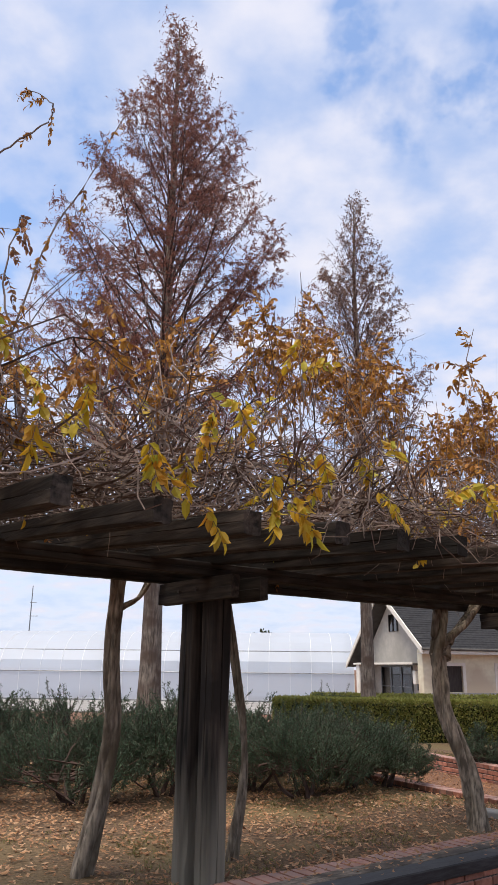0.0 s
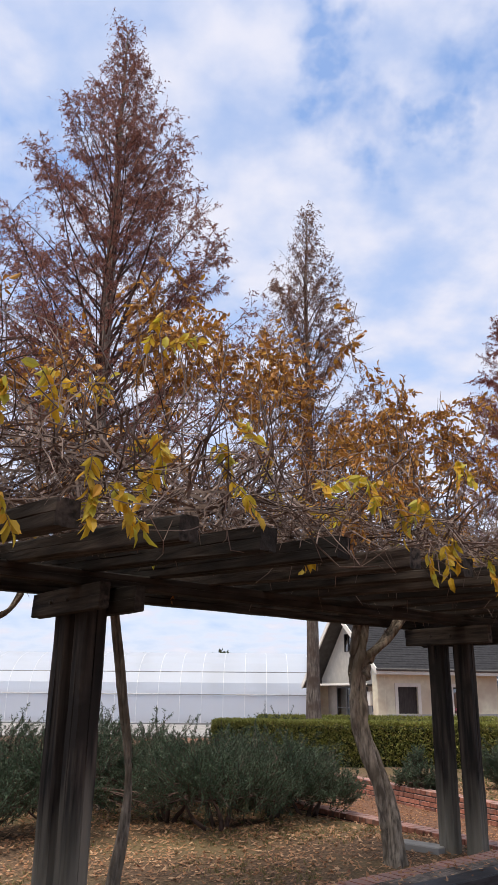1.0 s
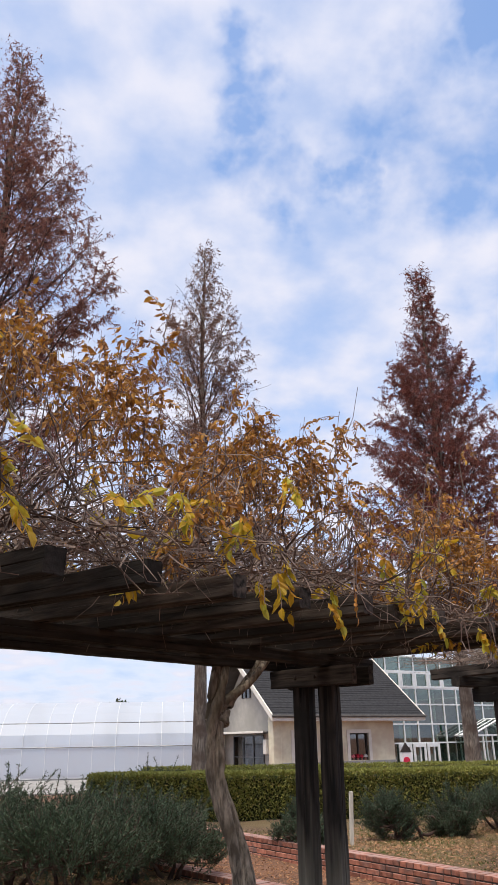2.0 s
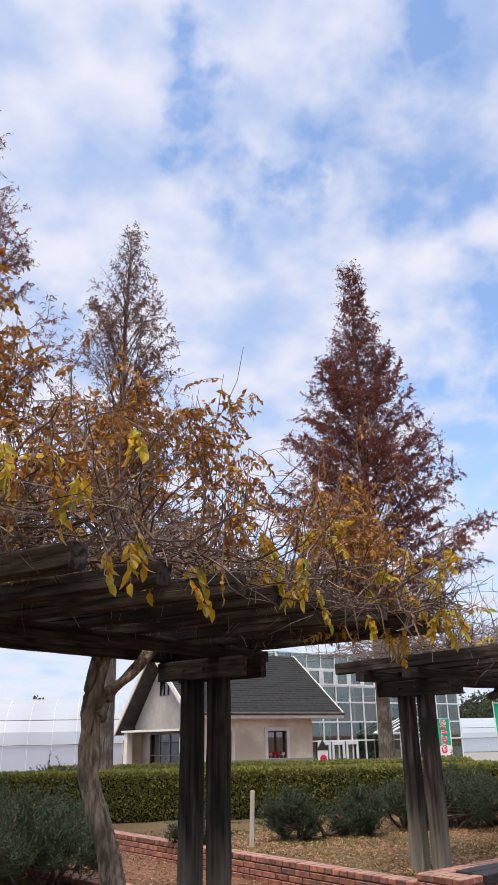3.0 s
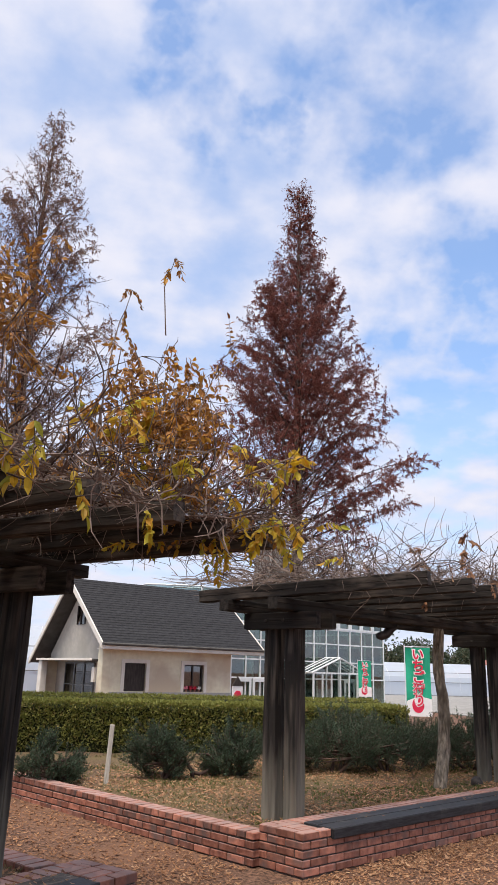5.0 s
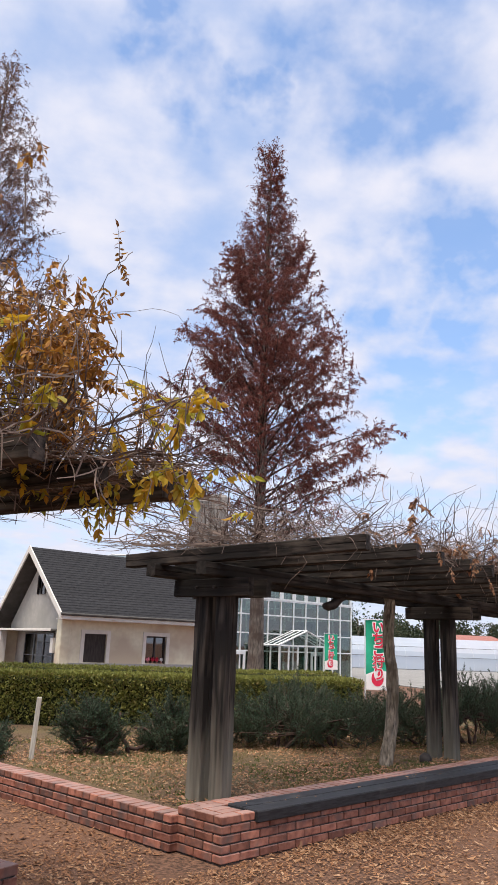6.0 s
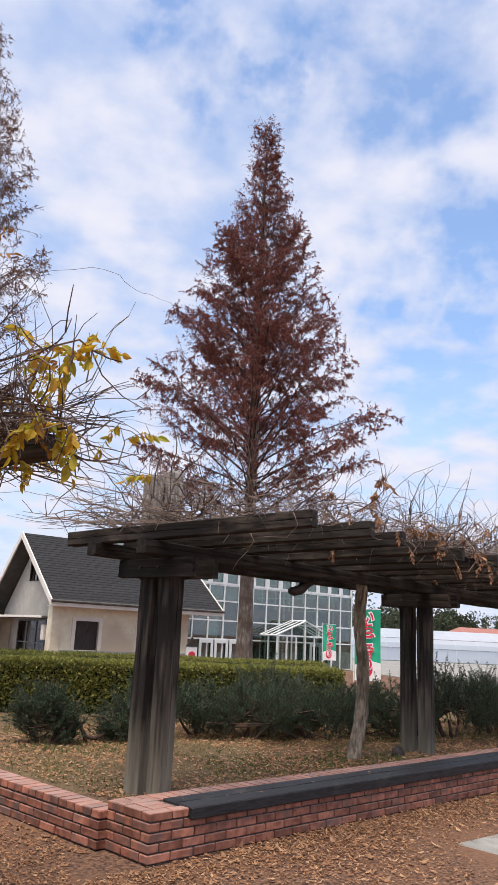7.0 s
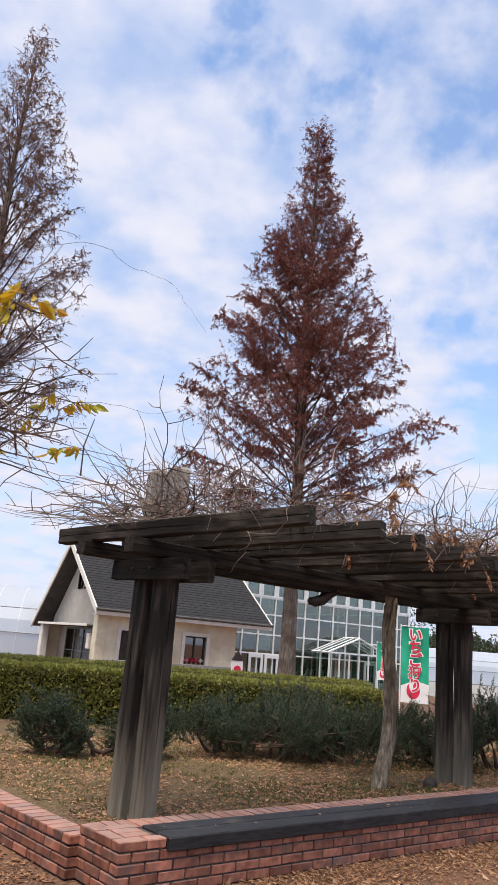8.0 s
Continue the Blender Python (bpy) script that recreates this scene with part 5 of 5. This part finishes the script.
# added dark sheets: the glasshouse's dim inside put into their colour
for x, z in ((3.0, 2.6), (7.0, 3.1), (10.2, 2.8)):
    b = Build()
    b.box((x - 1.6, 2.6, 0.0), (x + 1.6, 2.7, z))
    part("shade_screen", b, M_INDOOR_SHADE, gh)
for x in (1.7, 4.3, 6.0, 8.6, 11.0):
    b = Build()
    b.tube([(x, 1.5, 0), (x, 1.5, GH)], [0.05, 0.05], 6)
    part("inner_column", b, M_STEEL, gh)
# entrance porch, reaching forward
px0, px1, pd, pe, pz = 5.7, 9.3, 1.15, 1.5, 2.2
pm = (px0 + px1) / 2
for k in range(7):
    x = px0 + (px1 - px0) * k / 6
    b = Build()
    b.box((x - 0.03, -pd - 0.03, 0), (x + 0.03, -pd + 0.03, pe))
    part("porch_post", b, M_STEEL, gh)
for x in (px0, px1):
    b = Build()
    b.box((x - 0.03, -pd * 0.5 - 0.03, 0), (x + 0.03, -pd * 0.5 + 0.03, pe))
    part("porch_post", b, M_STEEL, gh)
    b = Build()
    b.box((x - 0.01, -pd + 0.04, 0.05), (x + 0.01, -0.06, pe - 0.03))
    part("porch_glass", b, M_PANE, gh)
    b = Build()
    b.box((x - 0.04, -pd, pe), (x + 0.04, -0.06, pe + 0.07))
    part("porch_beam", b, M_STEEL, gh)
b = Build()
b.box((px0, -pd - 0.04, pe), (px1, -pd + 0.04, pe + 0.07))
part("porch_beam", b, M_STEEL, gh)
for k in (1.5, 3, 4.5):
    b = Build()
    x = px0 + (px1 - px0) * k / 6
    top_z = pe + (pz - pe) * (1 - abs(x - pm) / (pm - px0))
    b.box((x - 0.02, -pd - 0.02, pe + 0.07), (x + 0.02, -pd + 0.02, top_z))
    part("gable_bar", b, M_STEEL, gh)
for y in (-pd, -pd * 0.66, -pd * 0.33, -0.1):
    b = Build()
    b.tube([(px0 - 0.12, y, pe + 0.03), (pm, y, pz + 0.03), (px1 + 0.12, y, pe + 0.03)], [0.045 if y == -pd else 0.028] * 3, 4)
    part("porch_rafter", b, M_STEEL, gh)
for x, z in ((px0 - 0.1, pe + 0.04), (pm, pz + 0.04), (px1 + 0.1, pe + 0.04)):
    b = Build()
    b.tube([(x, -pd, z), (x, -0.1, z)], [0.035, 0.035], 4)
    part("porch_purlin", b, M_STEEL, gh)
b = Build()
b.v = [(px0 - 0.1, -pd, pe + 0.02), (px0 - 0.1, -0.1, pe + 0.02), (pm, -0.1, pz), (pm, -pd, pz), (px1 + 0.1, -0.1, pe + 0.02), (px1 + 0.1, -pd, pe + 0.02)]
b.f = [(0, 1, 2, 3), (3, 2, 4, 5)]
part("porch_roof_glass", b, M_PANE, gh)
for x in (2.5, 3.35, 4.2, 9.3, 10.1):
    b = Build()
    for a, c in (((x - 0.38, 0.0), (x - 0.26, 1.22)), ((x + 0.26, 0.0), (x + 0.38, 1.22)), ((x - 0.26, 1.08), (x + 0.26, 1.22)), ((x - 0.26, 0.0), (x + 0.26, 0.3))):
        b.box((a[0], -0.10, a[1]), (c[0], -0.055, c[1]))
    part("door_leaf", b, M_STEEL, gh)


# ---- banners and small things ----
def banner(m, h, w, label, text, back_mat, ink, size):
    """A tall cloth banner on a pole."""
    root = thing("banner", m, label, "banner", "tall cloth banners")
    b = Build()
    b.tube([(-0.02, 0, 0), (-0.02, 0, h + 0.06)], [0.014, 0.012], 8)
    part("pole", b, M_STEEL, root)
    b = Build()
    b.tube([(-0.02, 0, h + 0.02), (w, 0, h + 0.02)], [0.008, 0.008], 6)
    part("cross_bar", b, M_STEEL, root)
    b = Build()
    nz, nx = 24, 8
    hh = h - 0.55

    def place(x, z, off=0.0):
        return (x, 0.03 * math.sin(z * 4.0 + x * 3) - off, z)

    for j in range(nz + 1):
        for i in range(nx + 1):
            b.v.append(place(w * i / nx, 0.55 + hh * j / nz))
    b.f = [(j * (nx + 1) + i, j * (nx + 1) + i + 1, (j + 1) * (nx + 1) + i + 1, (j + 1) * (nx + 1) + i) for j in range(nz) for i in range(nx)]
    cl = part("cloth", b, back_mat, root, smooth=True)
    b = Build()
    k = 20
    for ring, (rx, rz) in enumerate(((0.24 * w, 0.30 * w),)):
        b.v += [(w * 0.45 + rx * math.cos(6.283 * i / k), -0.045, 0.55 + 0.26 + rz * math.sin(6.283 * i / k)) for i in range(k)]
        b.f.append(tuple(range(k)))
    b2 = Build()
    b2.v = [(0.0, -0.04, 0.55), (w, -0.04, 0.55), (w, -0.04, 0.95), (w * 0.5, -0.04, 1.02), (0.0, -0.04, 0.9)]
    b2.f = [(0, 1, 2, 3, 4)]
    part("lower_panel", b2, M_WHITEINK, cl)
    part("berry_shape", b, M_REDINK, cl, "red strawberry shape")
    for i, ch in enumerate(text):
        for mat, fat, off in ((M_WHITEINK, 0.014 if ch == "狩" else 0.03, 0.048), (ink, 0.003 if ch == "狩" else 0.008, 0.056)):
            cu = bpy.data.curves.new("letter", "FONT")
            cu.body, cu.size, cu.align_x, cu.align_y, cu.offset = ch, size, "CENTER", "CENTER", fat
            cu.materials.append(mat)
            lt = new("letter", cu)
            lt.parent = cl
            lt.matrix_basis = pose(w * 0.5, -off, h - 0.03 - size * 0.5 - i * size * 0.9, 90, 0, 0)
    return root


banner(pose(11.63, 20.26, 0.2, 0, 0, -22), 2.16, 0.60, "green cloth banner with pink-red Japanese lettering and a strawberry", "いちご狩り", M_GREENFLAG, M_REDINK, 0.30)
banner(pose(17.1, 36.0, 0.2, 0, 0, -10), 2.1, 0.6, "far green cloth banner with pink-red Japanese lettering", "いちご狩り", M_GREENFLAG, M_REDINK, 0.30)
b = Build()
b.box((-0.028, -0.028, -0.1), (0.028, 0.028, 0.72), None, 0.006)
tagged(part("stake", b, M_STAKE, None, m=pose(3.78, 12.88, 0.26, 0, 2.5, 0)), "pale weathered wooden stake in the grass", "stake")
sg = thing("small_sign", pose(9.67, 29.3, 0.2, 0, 0, 12), "white sign board with a red dot and dark pointed top", "sign")
b = Build()
b.box((-0.2, -0.03, 0), (0.2, 0.03, 1.0), None, 0.01)
part("board", b, M_WHITEINK, sg)
b = Build()
b.v = [(-0.22, -0.04, 1.0), (0.22, -0.04, 1.0), (0, -0.04, 1.32), (-0.22, 0.04, 1.0), (0.22, 0.04, 1.0), (0, 0.04, 1.32)]
b.f = [(0, 1, 2), (5, 4, 3), (0, 2, 5, 3), (1, 4, 5, 2), (0, 3, 4, 1)]
part("top", b, M_DARKWOOD, sg)
b = Build()
b.tube([(0, -0.032, 0.72), (0, -0.045, 0.72)], [0.13, 0.13], 20)
part("red_dot", b, M_REDINK, sg)
sl = Build()
sl.box((-0.35, -0.3, -0.05), (0.45, 0.3, 0.012), None, 0.012)
tagged(part("paving_slab", sl, M_FLOORGREY, None, m=pose(8.28, 9.5, 0.0, 0, 0, 24)), "grey concrete slab half buried in fallen leaves", "slab")
sl2 = Build()
sl2.box((-0.26, -0.10, 0), (0.26, 0.10, 0.07), None, 0.01)
tagged(part("concrete_block", sl2, M_FLOORGREY, None, m=pose(2.12, 8.62, 0.27, 0, 0, -42)), "pale concrete block lying in the bed beside the post", "block")
hk = Build()
hk.tube([(0.22, 0.0, 0.0), (0.12, 0.0, -0.05), (0.02, 0.0, -0.13), (-0.10, 0.0, -0.16), (-0.17, 0.0, -0.155)], [0.07, 0.065, 0.06, 0.055, 0.04], 9)
tagged(part("branch_stub", hk, M_DARKWOOD, None, smooth=True, m=P2 @ pose(2.5, 0.40, 2.08, 0, 0, 0)), "dark sawn-off vine stub hanging under the beam", "vine")
rk = Build()
rk.tube([(-0.10, 0, 0.02), (-0.05, 0, 0.05), (0.03, 0.01, 0.06), (0.10, 0, 0.03)], [0.03, 0.08, 0.085, 0.03], 8)
tagged(part("root_stump", rk, M_DARKWOOD, None, smooth=True, m=P2 @ pose(4.12, 0.05, 0.0, 0, 0, 20)), "small dark root stump beside the post", "stump")
mast = Build()
mast.tube([(0, 0, 0), (0, 0, 6.2)], [0.05, 0.025], 6)
ms = thing("mast", pose(-15.6, 45.5, 0.2), "thin grey antenna mast beyond the film greenhouse", "mast")
part("pole", mast, M_GREYSTEEL, ms)
for z, w in ((4.4, 0.45), (5.2, 0.3)):
    b = Build()
    b.tube([(-0.1, 0, z), (w, 0, z)], [0.02, 0.02], 5)
    part("arm", b, M_GREYSTEEL, ms)


# ---- far trees and a far house ----
def far_tree(m, w, h, label, seed, mat=None, n=2600):
    random.seed(seed)
    root = thing("far_tree", m, label, "tree", "far trees")
    t = Build()
    t.tube([(0, 0, 0), (0.05, 0, h * 0.3), (0.0, 0.1, h * 0.7)], [0.16, 0.12, 0.05], 7)
    part("trunk", t, M_BARK, root)
    c = Build()
    lobes = [(Vector((rnd(-0.35, 0.35) * w, rnd(-0.3, 0.3) * w, h * rnd(0.25, 0.85))), w * rnd(0.14, 0.26)) for k in range(15)]
    for q in range(n):
        o, r = random.choice(lobes)
        v = unit()
        p = o + Vector((v.x, v.y, v.z * 0.8)) * r * rnd(0.7, 1.08)
        d = (v + unit() * 0.7).normalized()
        c.blade(p, d, d.cross(unit()).normalized(), rnd(0.2, 0.36), rnd(0.14, 0.25), 0.1)
    part("crown", c, mat or M_FARLEAF, root)
    return root


random.seed(5)
for i in range(40):
    x = 30 + i * 2.0 + rnd(-1, 1)
    far_tree(pose(x, 78 + rnd(-4, 6), 0.2), rnd(4.5, 7), rnd(4.2, 6.6), "dark green tree in the far row", 300 + i, n=2600)
for i, (x, y, h) in enumerate(((-1.8, 52.0, 4.35), (-8.5, 60.0, 4.4), (1.2, 58.0, 4.3), (-14.0, 58.0, 4.3))):
    far_tree(pose(x, y, 0.2), 1.6, h, "small tree top behind the film greenhouse", 340 + i, n=500)
fh = thing("far_house", pose(43.0, 66.0, 0.2, 0, 0, 10), "far white house with a faded red roof", "house")
b = Build()
b.box((0, 0, 0), (9, 6, 1.5))
part("wall", b, M_WALL, fh)
b = Build()
b.v = [(-0.5, -0.5, 1.5), (9.5, -0.5, 1.5), (9.5, 6.5, 1.5), (-0.5, 6.5, 1.5), (2.0, 3, 3.2), (7.0, 3, 3.2)]
b.f = [(0, 1, 5, 4), (1, 2, 5), (2, 3, 4, 5), (3, 0, 4), (3, 2, 1, 0)]
part("roof", b, M_REDROOF, fh)


# ---- brick benches and low walls ----
BW, BD, BH = 0.212, 0.100, 0.060
brick_meshes = []
random.seed(9)
for k in range(4):
    bb = Build()
    bb.box((-BW / 2, -BD / 2, -BH / 2), (BW / 2, BD / 2, BH / 2), None, 0.004 + 0.001 * k)
    bb.v = [(x + rnd(-0.0015, 0.0015), y + rnd(-0.0015, 0.0015), z + rnd(-0.0015, 0.0015)) for x, y, z in bb.v]
    brick_meshes.append(bb.mesh("brick", M_BRICK))


def brick(parent, x, y, z, turn=0, sx=1.0):
    ob = new("brick", random.choice(brick_meshes))
    ob.parent = parent
    ob.matrix_basis = pose(x, y, z, 0, 0, turn + rnd(-0.6, 0.6)) @ Matrix.Diagonal((sx, 1, 1, 1))
    return ob


def bench(m, length, label):
    """Brick bench: front wall of courses, corner pier, header coping behind, black seat slab between.
    Local x along the front, y to the back, the pier at x = 0."""
    root = thing("brick_bench", m, label, "bench", "brick benches")
    D, C = 0.56, 0.07
    core = Build()
    core.box((0.012, 0.012, -0.1), (length - 0.012, D - 0.012, 0.272))
    core.box((0.012, 0.012, 0.27), (0.37, D - 0.012, 0.335))
    core.box((0.37, D - 0.20, 0.27), (length - 0.012, D - 0.012, 0.335))
    part("mortar", core, M_MORTAR, root)
    for c in range(5):
        z = C * c + 0.035 - 0.0
        top = c == 4
        x = 0.0 if c % 2 == 0 else BD + 0.01
        if c % 2 == 1:
            brick(root, BD / 2, BW / 2, z, 90)
        end = 0.37 if top else length
        while x < end - 0.06:
            w = min(BW, end - x)
            brick(root, x + w / 2, BD / 2, z, 0, w / BW)
            x += w + 0.01
        y = BD + 0.01 if c % 2 == 0 else BW + 0.01
        while y < D - 0.05:
            w = min(BW, D - y)
            brick(root, BD / 2, y + w / 2, z, 90, w / BW)
            y += w + 0.01
    # pier top
    for y in (0.165, 0.276, 0.387):
        if y + BD / 2 < D:
            brick(root, 0.11 + BW / 2, y, 0.315, 0)
    x = 0.05
    while x < length:
        brick(root, x + 0.05, D - BW / 2, 0.315, 90)
        x += BD + 0.01
    s = Build()
    s.box((0.375, -0.035, 0.262), (length, 0.16, 0.352), None, 0.008)
    part("seat_board", s, M_SEAT, root)
    s = Build()
    s.box((0.375, 0.165, 0.272), (length, D - BW - 0.008, 0.354), None, 0.008)
    part("seat_board", s, M_SEAT, root)
    return root


bench(pose(5.15, 9.33, 0.0, 0, 0, 28.0), 6.2, "red brick bench with black seat boards at the leaf-strewn ground")


def bench_left():
    """The other bench, its pier at the far end."""
    root = thing("brick_bench", pose(3.60, 8.28, 0.0, 0, 0, 39.5), "red brick bench with black seat boards below the overgrown pergola", "bench", "brick benches")
    D, L = 0.56, 6.2
    core = Build()
    core.box((-L, 0.012, -0.1), (-0.012, D - 0.012, 0.272))
    core.box((-0.37, 0.012, 0.27), (-0.012, D - 0.012, 0.335))
    core.box((-L, D - 0.20, 0.27), (-0.37, D - 0.012, 0.335))
    part("mortar", core, M_MORTAR, root)
    for c in range(5):
        z = 0.07 * c + 0.035
        x = 0.0 if c % 2 == 0 else -(BD + 0.01)
        if c % 2:
            brick(root, -BD / 2, BW / 2, z, 90)
        end = -0.37 if c == 4 else -L
        while x > end + 0.06:
            w = min(BW, x - end)
            brick(root, x - w / 2, BD / 2, z, 0, w / BW)
            x -= w + 0.01
        y = BD + 0.01 if c % 2 == 0 else BW + 0.01
        while y < D - 0.05:
            w = min(BW, D - y)
            brick(root, -BD / 2, y + w / 2, z, 90, w / BW)
            y += w + 0.01
    for y in (0.165, 0.276, 0.387):
        brick(root, -0.11 - BW / 2, y, 0.315, 0)
    x = -0.05
    while x > -L:
        brick(root, x - 0.05, D - BW / 2, 0.315, 90)
        x -= BD + 0.01
    for y0, y1, z0 in ((-0.035, 0.16, 0.262), (0.165, D - BW - 0.008, 0.272)):
        s = Build()
        s.box((-L, y0, z0), (-0.375, y1, 0.353), None, 0.008)
        part("seat_board", s, M_SEAT if y0 < 0 else M_SEAT_WORN, root)
    return root


bench_left()


def low_wall(m, length, label, courses, top, rise, side=1):
    """A low garden wall: stretcher courses under a row of headers; rises with the path. Local y grows into the bed."""
    root = thing("low_wall", m, label, "wall", "low brick garden walls")
    slope = math.degrees(math.atan2(rise, length))
    tilt = Matrix.Rotation(-radians(slope), 4, "Y")
    core = Build()
    core.box((0.035, 0.012, -0.25), (length, BW - 0.012, top - 0.012), tilt)
    part("mortar", core, M_MORTAR, root)
    def put(x, y, z, turn, sx=1.0):
        o = brick(root, 0, 0, 0)
        o.matrix_basis = tilt @ pose(x, y, z, 0, 0, turn + rnd(-0.7, 0.7)) @ Matrix.Diagonal((sx, 1, 1, 1))
    x = 0.05
    while x < length:
        put(x, BW / 2, top - BH / 2 + 0.004, 90)
        x += BD + 0.01
    for c in range(courses):
        z = top - 0.07 * (c + 1) - BH / 2
        x = 0.0 if c % 2 else -0.11
        while x < length - 0.02:
            a, e = max(0.0, x), min(length, x + BW)
            put((a + e) / 2, BD / 2, z, 0, (e - a) / BW)
            if side < 0:
                put((a + e) / 2, BW - BD / 2, z, 0, (e - a) / BW)
            x += BW + 0.01
    return root


low_wall(pose(4.83, 9.76, 0.0, 0, 0, 122.0) @ Matrix.Diagonal((1, -1, 1, 1)), 6.0, "low red brick wall capped with headers along the path", 3, 0.275, 0.10)
low_wall(pose(3.08, 8.80, 0.0, 0, 0, 126.0), 4.9, "low brick path edging partly sunk in leaves", 2, 0.30, 0.06, -1)


# ---- fallen leaves ----
def litter(name, count, spot, label, mat, size, seed):
    """Curled dry leaves lying on the ground; spot() gives a place or None."""
    random.seed(seed)
    b = Build()
    while count:
        p = spot()
        if p is None:
            continue
        count -= 1
        a = rnd(0, 6.28)
        d = Vector((math.cos(a), math.sin(a), rnd(-0.1, 0.35))).normalized()
        s = d.cross(Vector((rnd(-0.4, 0.4), rnd(-0.4, 0.4), 1))).normalized()
        L = rnd(*size)
        b.blade(Vector(p) + Vector((0, 0, rnd(0.003, 0.02))), d, s, L, L * rnd(0.35, 0.6), rnd(-0.3, 0.3))
    return tagged(part(name, b, mat), label, "leaves", kind="stuff")


def bed_z(x, y, z):
    return z + 0.035 * noise.noise((x * 0.7, y * 0.7, 3)) + 0.015 * noise.noise((x * 2.5, y * 2.5, 5))


def in_bed(name, lo=0.0, hi=1.0):
    A, B, C, D, z = BEDS[name]

    def spot():
        u, v = rnd(0.01, 0.99), rnd(lo, hi)
        p = (A * (1 - u) + B * u) * (1 - v) + (D * (1 - u) + C * u) * v
        if noise.noise((p.x * 0.9, p.y * 0.9, 9)) < rnd(-0.75, 0.12):
            return None
        return (p.x, p.y, bed_z(p.x, p.y, z))
    return spot


def on_plaza():
    x, y = rnd(1.0, 13.0), rnd(3.5, 14.5)
    d = -(x - 5.15) * math.sin(radians(28)) + (y - 9.33) * math.cos(radians(28))
    if x > 4.6 and d > -0.02 or d > 4.5:
        return None
    if (y - 8.28) * math.cos(radians(39.5)) - (x - 3.6) * math.sin(radians(39.5)) > -0.03 and x < 3.6:
        return None
    dens = 0.05 + 0.95 * math.exp(-abs(d + 0.2) / 0.55) + 0.3 * noise.noise((x * 0.8, y * 0.8, 1))
    if rnd(0, 1) > dens:
        return None
    return (x, y, ground_z(x, y))


def on_path():
    s, w = rnd(0, 6.0), rnd(-2.0, -0.05)
    a = radians(122)
    x, y = 4.83 + s * math.cos(a) + w * math.sin(a), 9.76 + s * math.sin(a) - w * math.cos(a)
    return (x, y, ground_z(x, y))


litter("fallen_leaves", 15000, on_plaza, "pale dry leaves drifted against the bench", M_DRY_PALE, (0.014, 0.05), 61)


def on_left_seat():
    u, v = rnd(-4.5, -0.4), rnd(0.0, 0.5)
    if rnd(0, 1) > 0.25 + 0.75 * smoothstep((v - 0.1) / 0.25):
        return None
    a = radians(39.5)
    return (3.60 + u * math.cos(a) - v * math.sin(a), 8.28 + u * math.sin(a) + v * math.cos(a), 0.354)


litter("fallen_leaves", 420, on_left_seat, "dry leaves lying along the worn bench seat", M_DRY_PALE, (0.02, 0.06), 68)


def on_seat():
    u, v = rnd(0.5, 4.5), rnd(0.02, 0.5)
    a = radians(28)
    return (5.15 + u * math.cos(a) - v * math.sin(a), 9.33 + u * math.sin(a) + v * math.cos(a), 0.354)


litter("fallen_leaves", 34, on_seat, "few dry leaves lying on the bench seat", M_DRY_PALE, (0.02, 0.05), 67)
litter("fallen_leaves", 700, on_plaza, "larger dry leaves scattered over the ground", M_DRY_PALE, (0.05, 0.09), 66)
litter("fallen_leaves", 26000, on_plaza, "darker dry leaves scattered over the ground", M_DRY, (0.010, 0.045), 62)
litter("fallen_leaves", 6000, on_path, "dry leaves on the path between the beds", M_DRY, (0.02, 0.06), 63)
litter("fallen_leaves", 30000, in_bed("ground_bed_1", 0.0, 0.6), "dry brown leaves in the bed", M_DRY_PALE, (0.025, 0.07), 64)
litter("fallen_leaves", 32000, in_bed("ground_bed_2", 0.0, 0.6), "dry brown leaves in the bed", M_DRY_PALE, (0.02, 0.06), 65)


# ---- thin grass in the beds ----
def grass(name, count, bedname, lo, hi, label, mat, length, seed, level):
    """Short blades in patches."""
    random.seed(seed)
    A, B, C, D, z = BEDS[bedname]
    b = Build()
    while count:
        u, v = rnd(0.01, 0.99), rnd(lo, hi)
        p = (A * (1 - u) + B * u) * (1 - v) + (D * (1 - u) + C * u) * v
        if noise.noise((p.x * 0.8, p.y * 0.8, seed)) < level + rnd(-0.2, 0.2):
            continue
        base = Vector((p.x, p.y, bed_z(p.x, p.y, z) - 0.005))
        for k in range(5):
            count -= 1
            d = (Vector((rnd(-0.7, 0.7), rnd(-0.7, 0.7), 0.8))).normalized()
            b.blade(base + Vector((rnd(-0.03, 0.03), rnd(-0.03, 0.03), 0)), d, d.cross(unit()).normalized(), rnd(*length), rnd(0.004, 0.008), 0.3)
            if not count:
                break
    return tagged(part(name, b, mat), label, "grass", kind="stuff")


grass("grass", 26000, "ground_bed_2", 0.0, 0.8, "thin dry yellowish grass in the bed", M_GRASS, (0.02, 0.055), 71, 0.0)
grass("grass", 14000, "ground_bed_2", 0.0, 0.6, "small green weed tufts in the bed", M_GREENGRASS, (0.02, 0.05), 72, 0.12)
grass("grass", 18000, "ground_bed_1", 0.0, 0.6, "thin dry grass in the bed", M_GRASS, (0.02, 0.055), 73, 0.12)
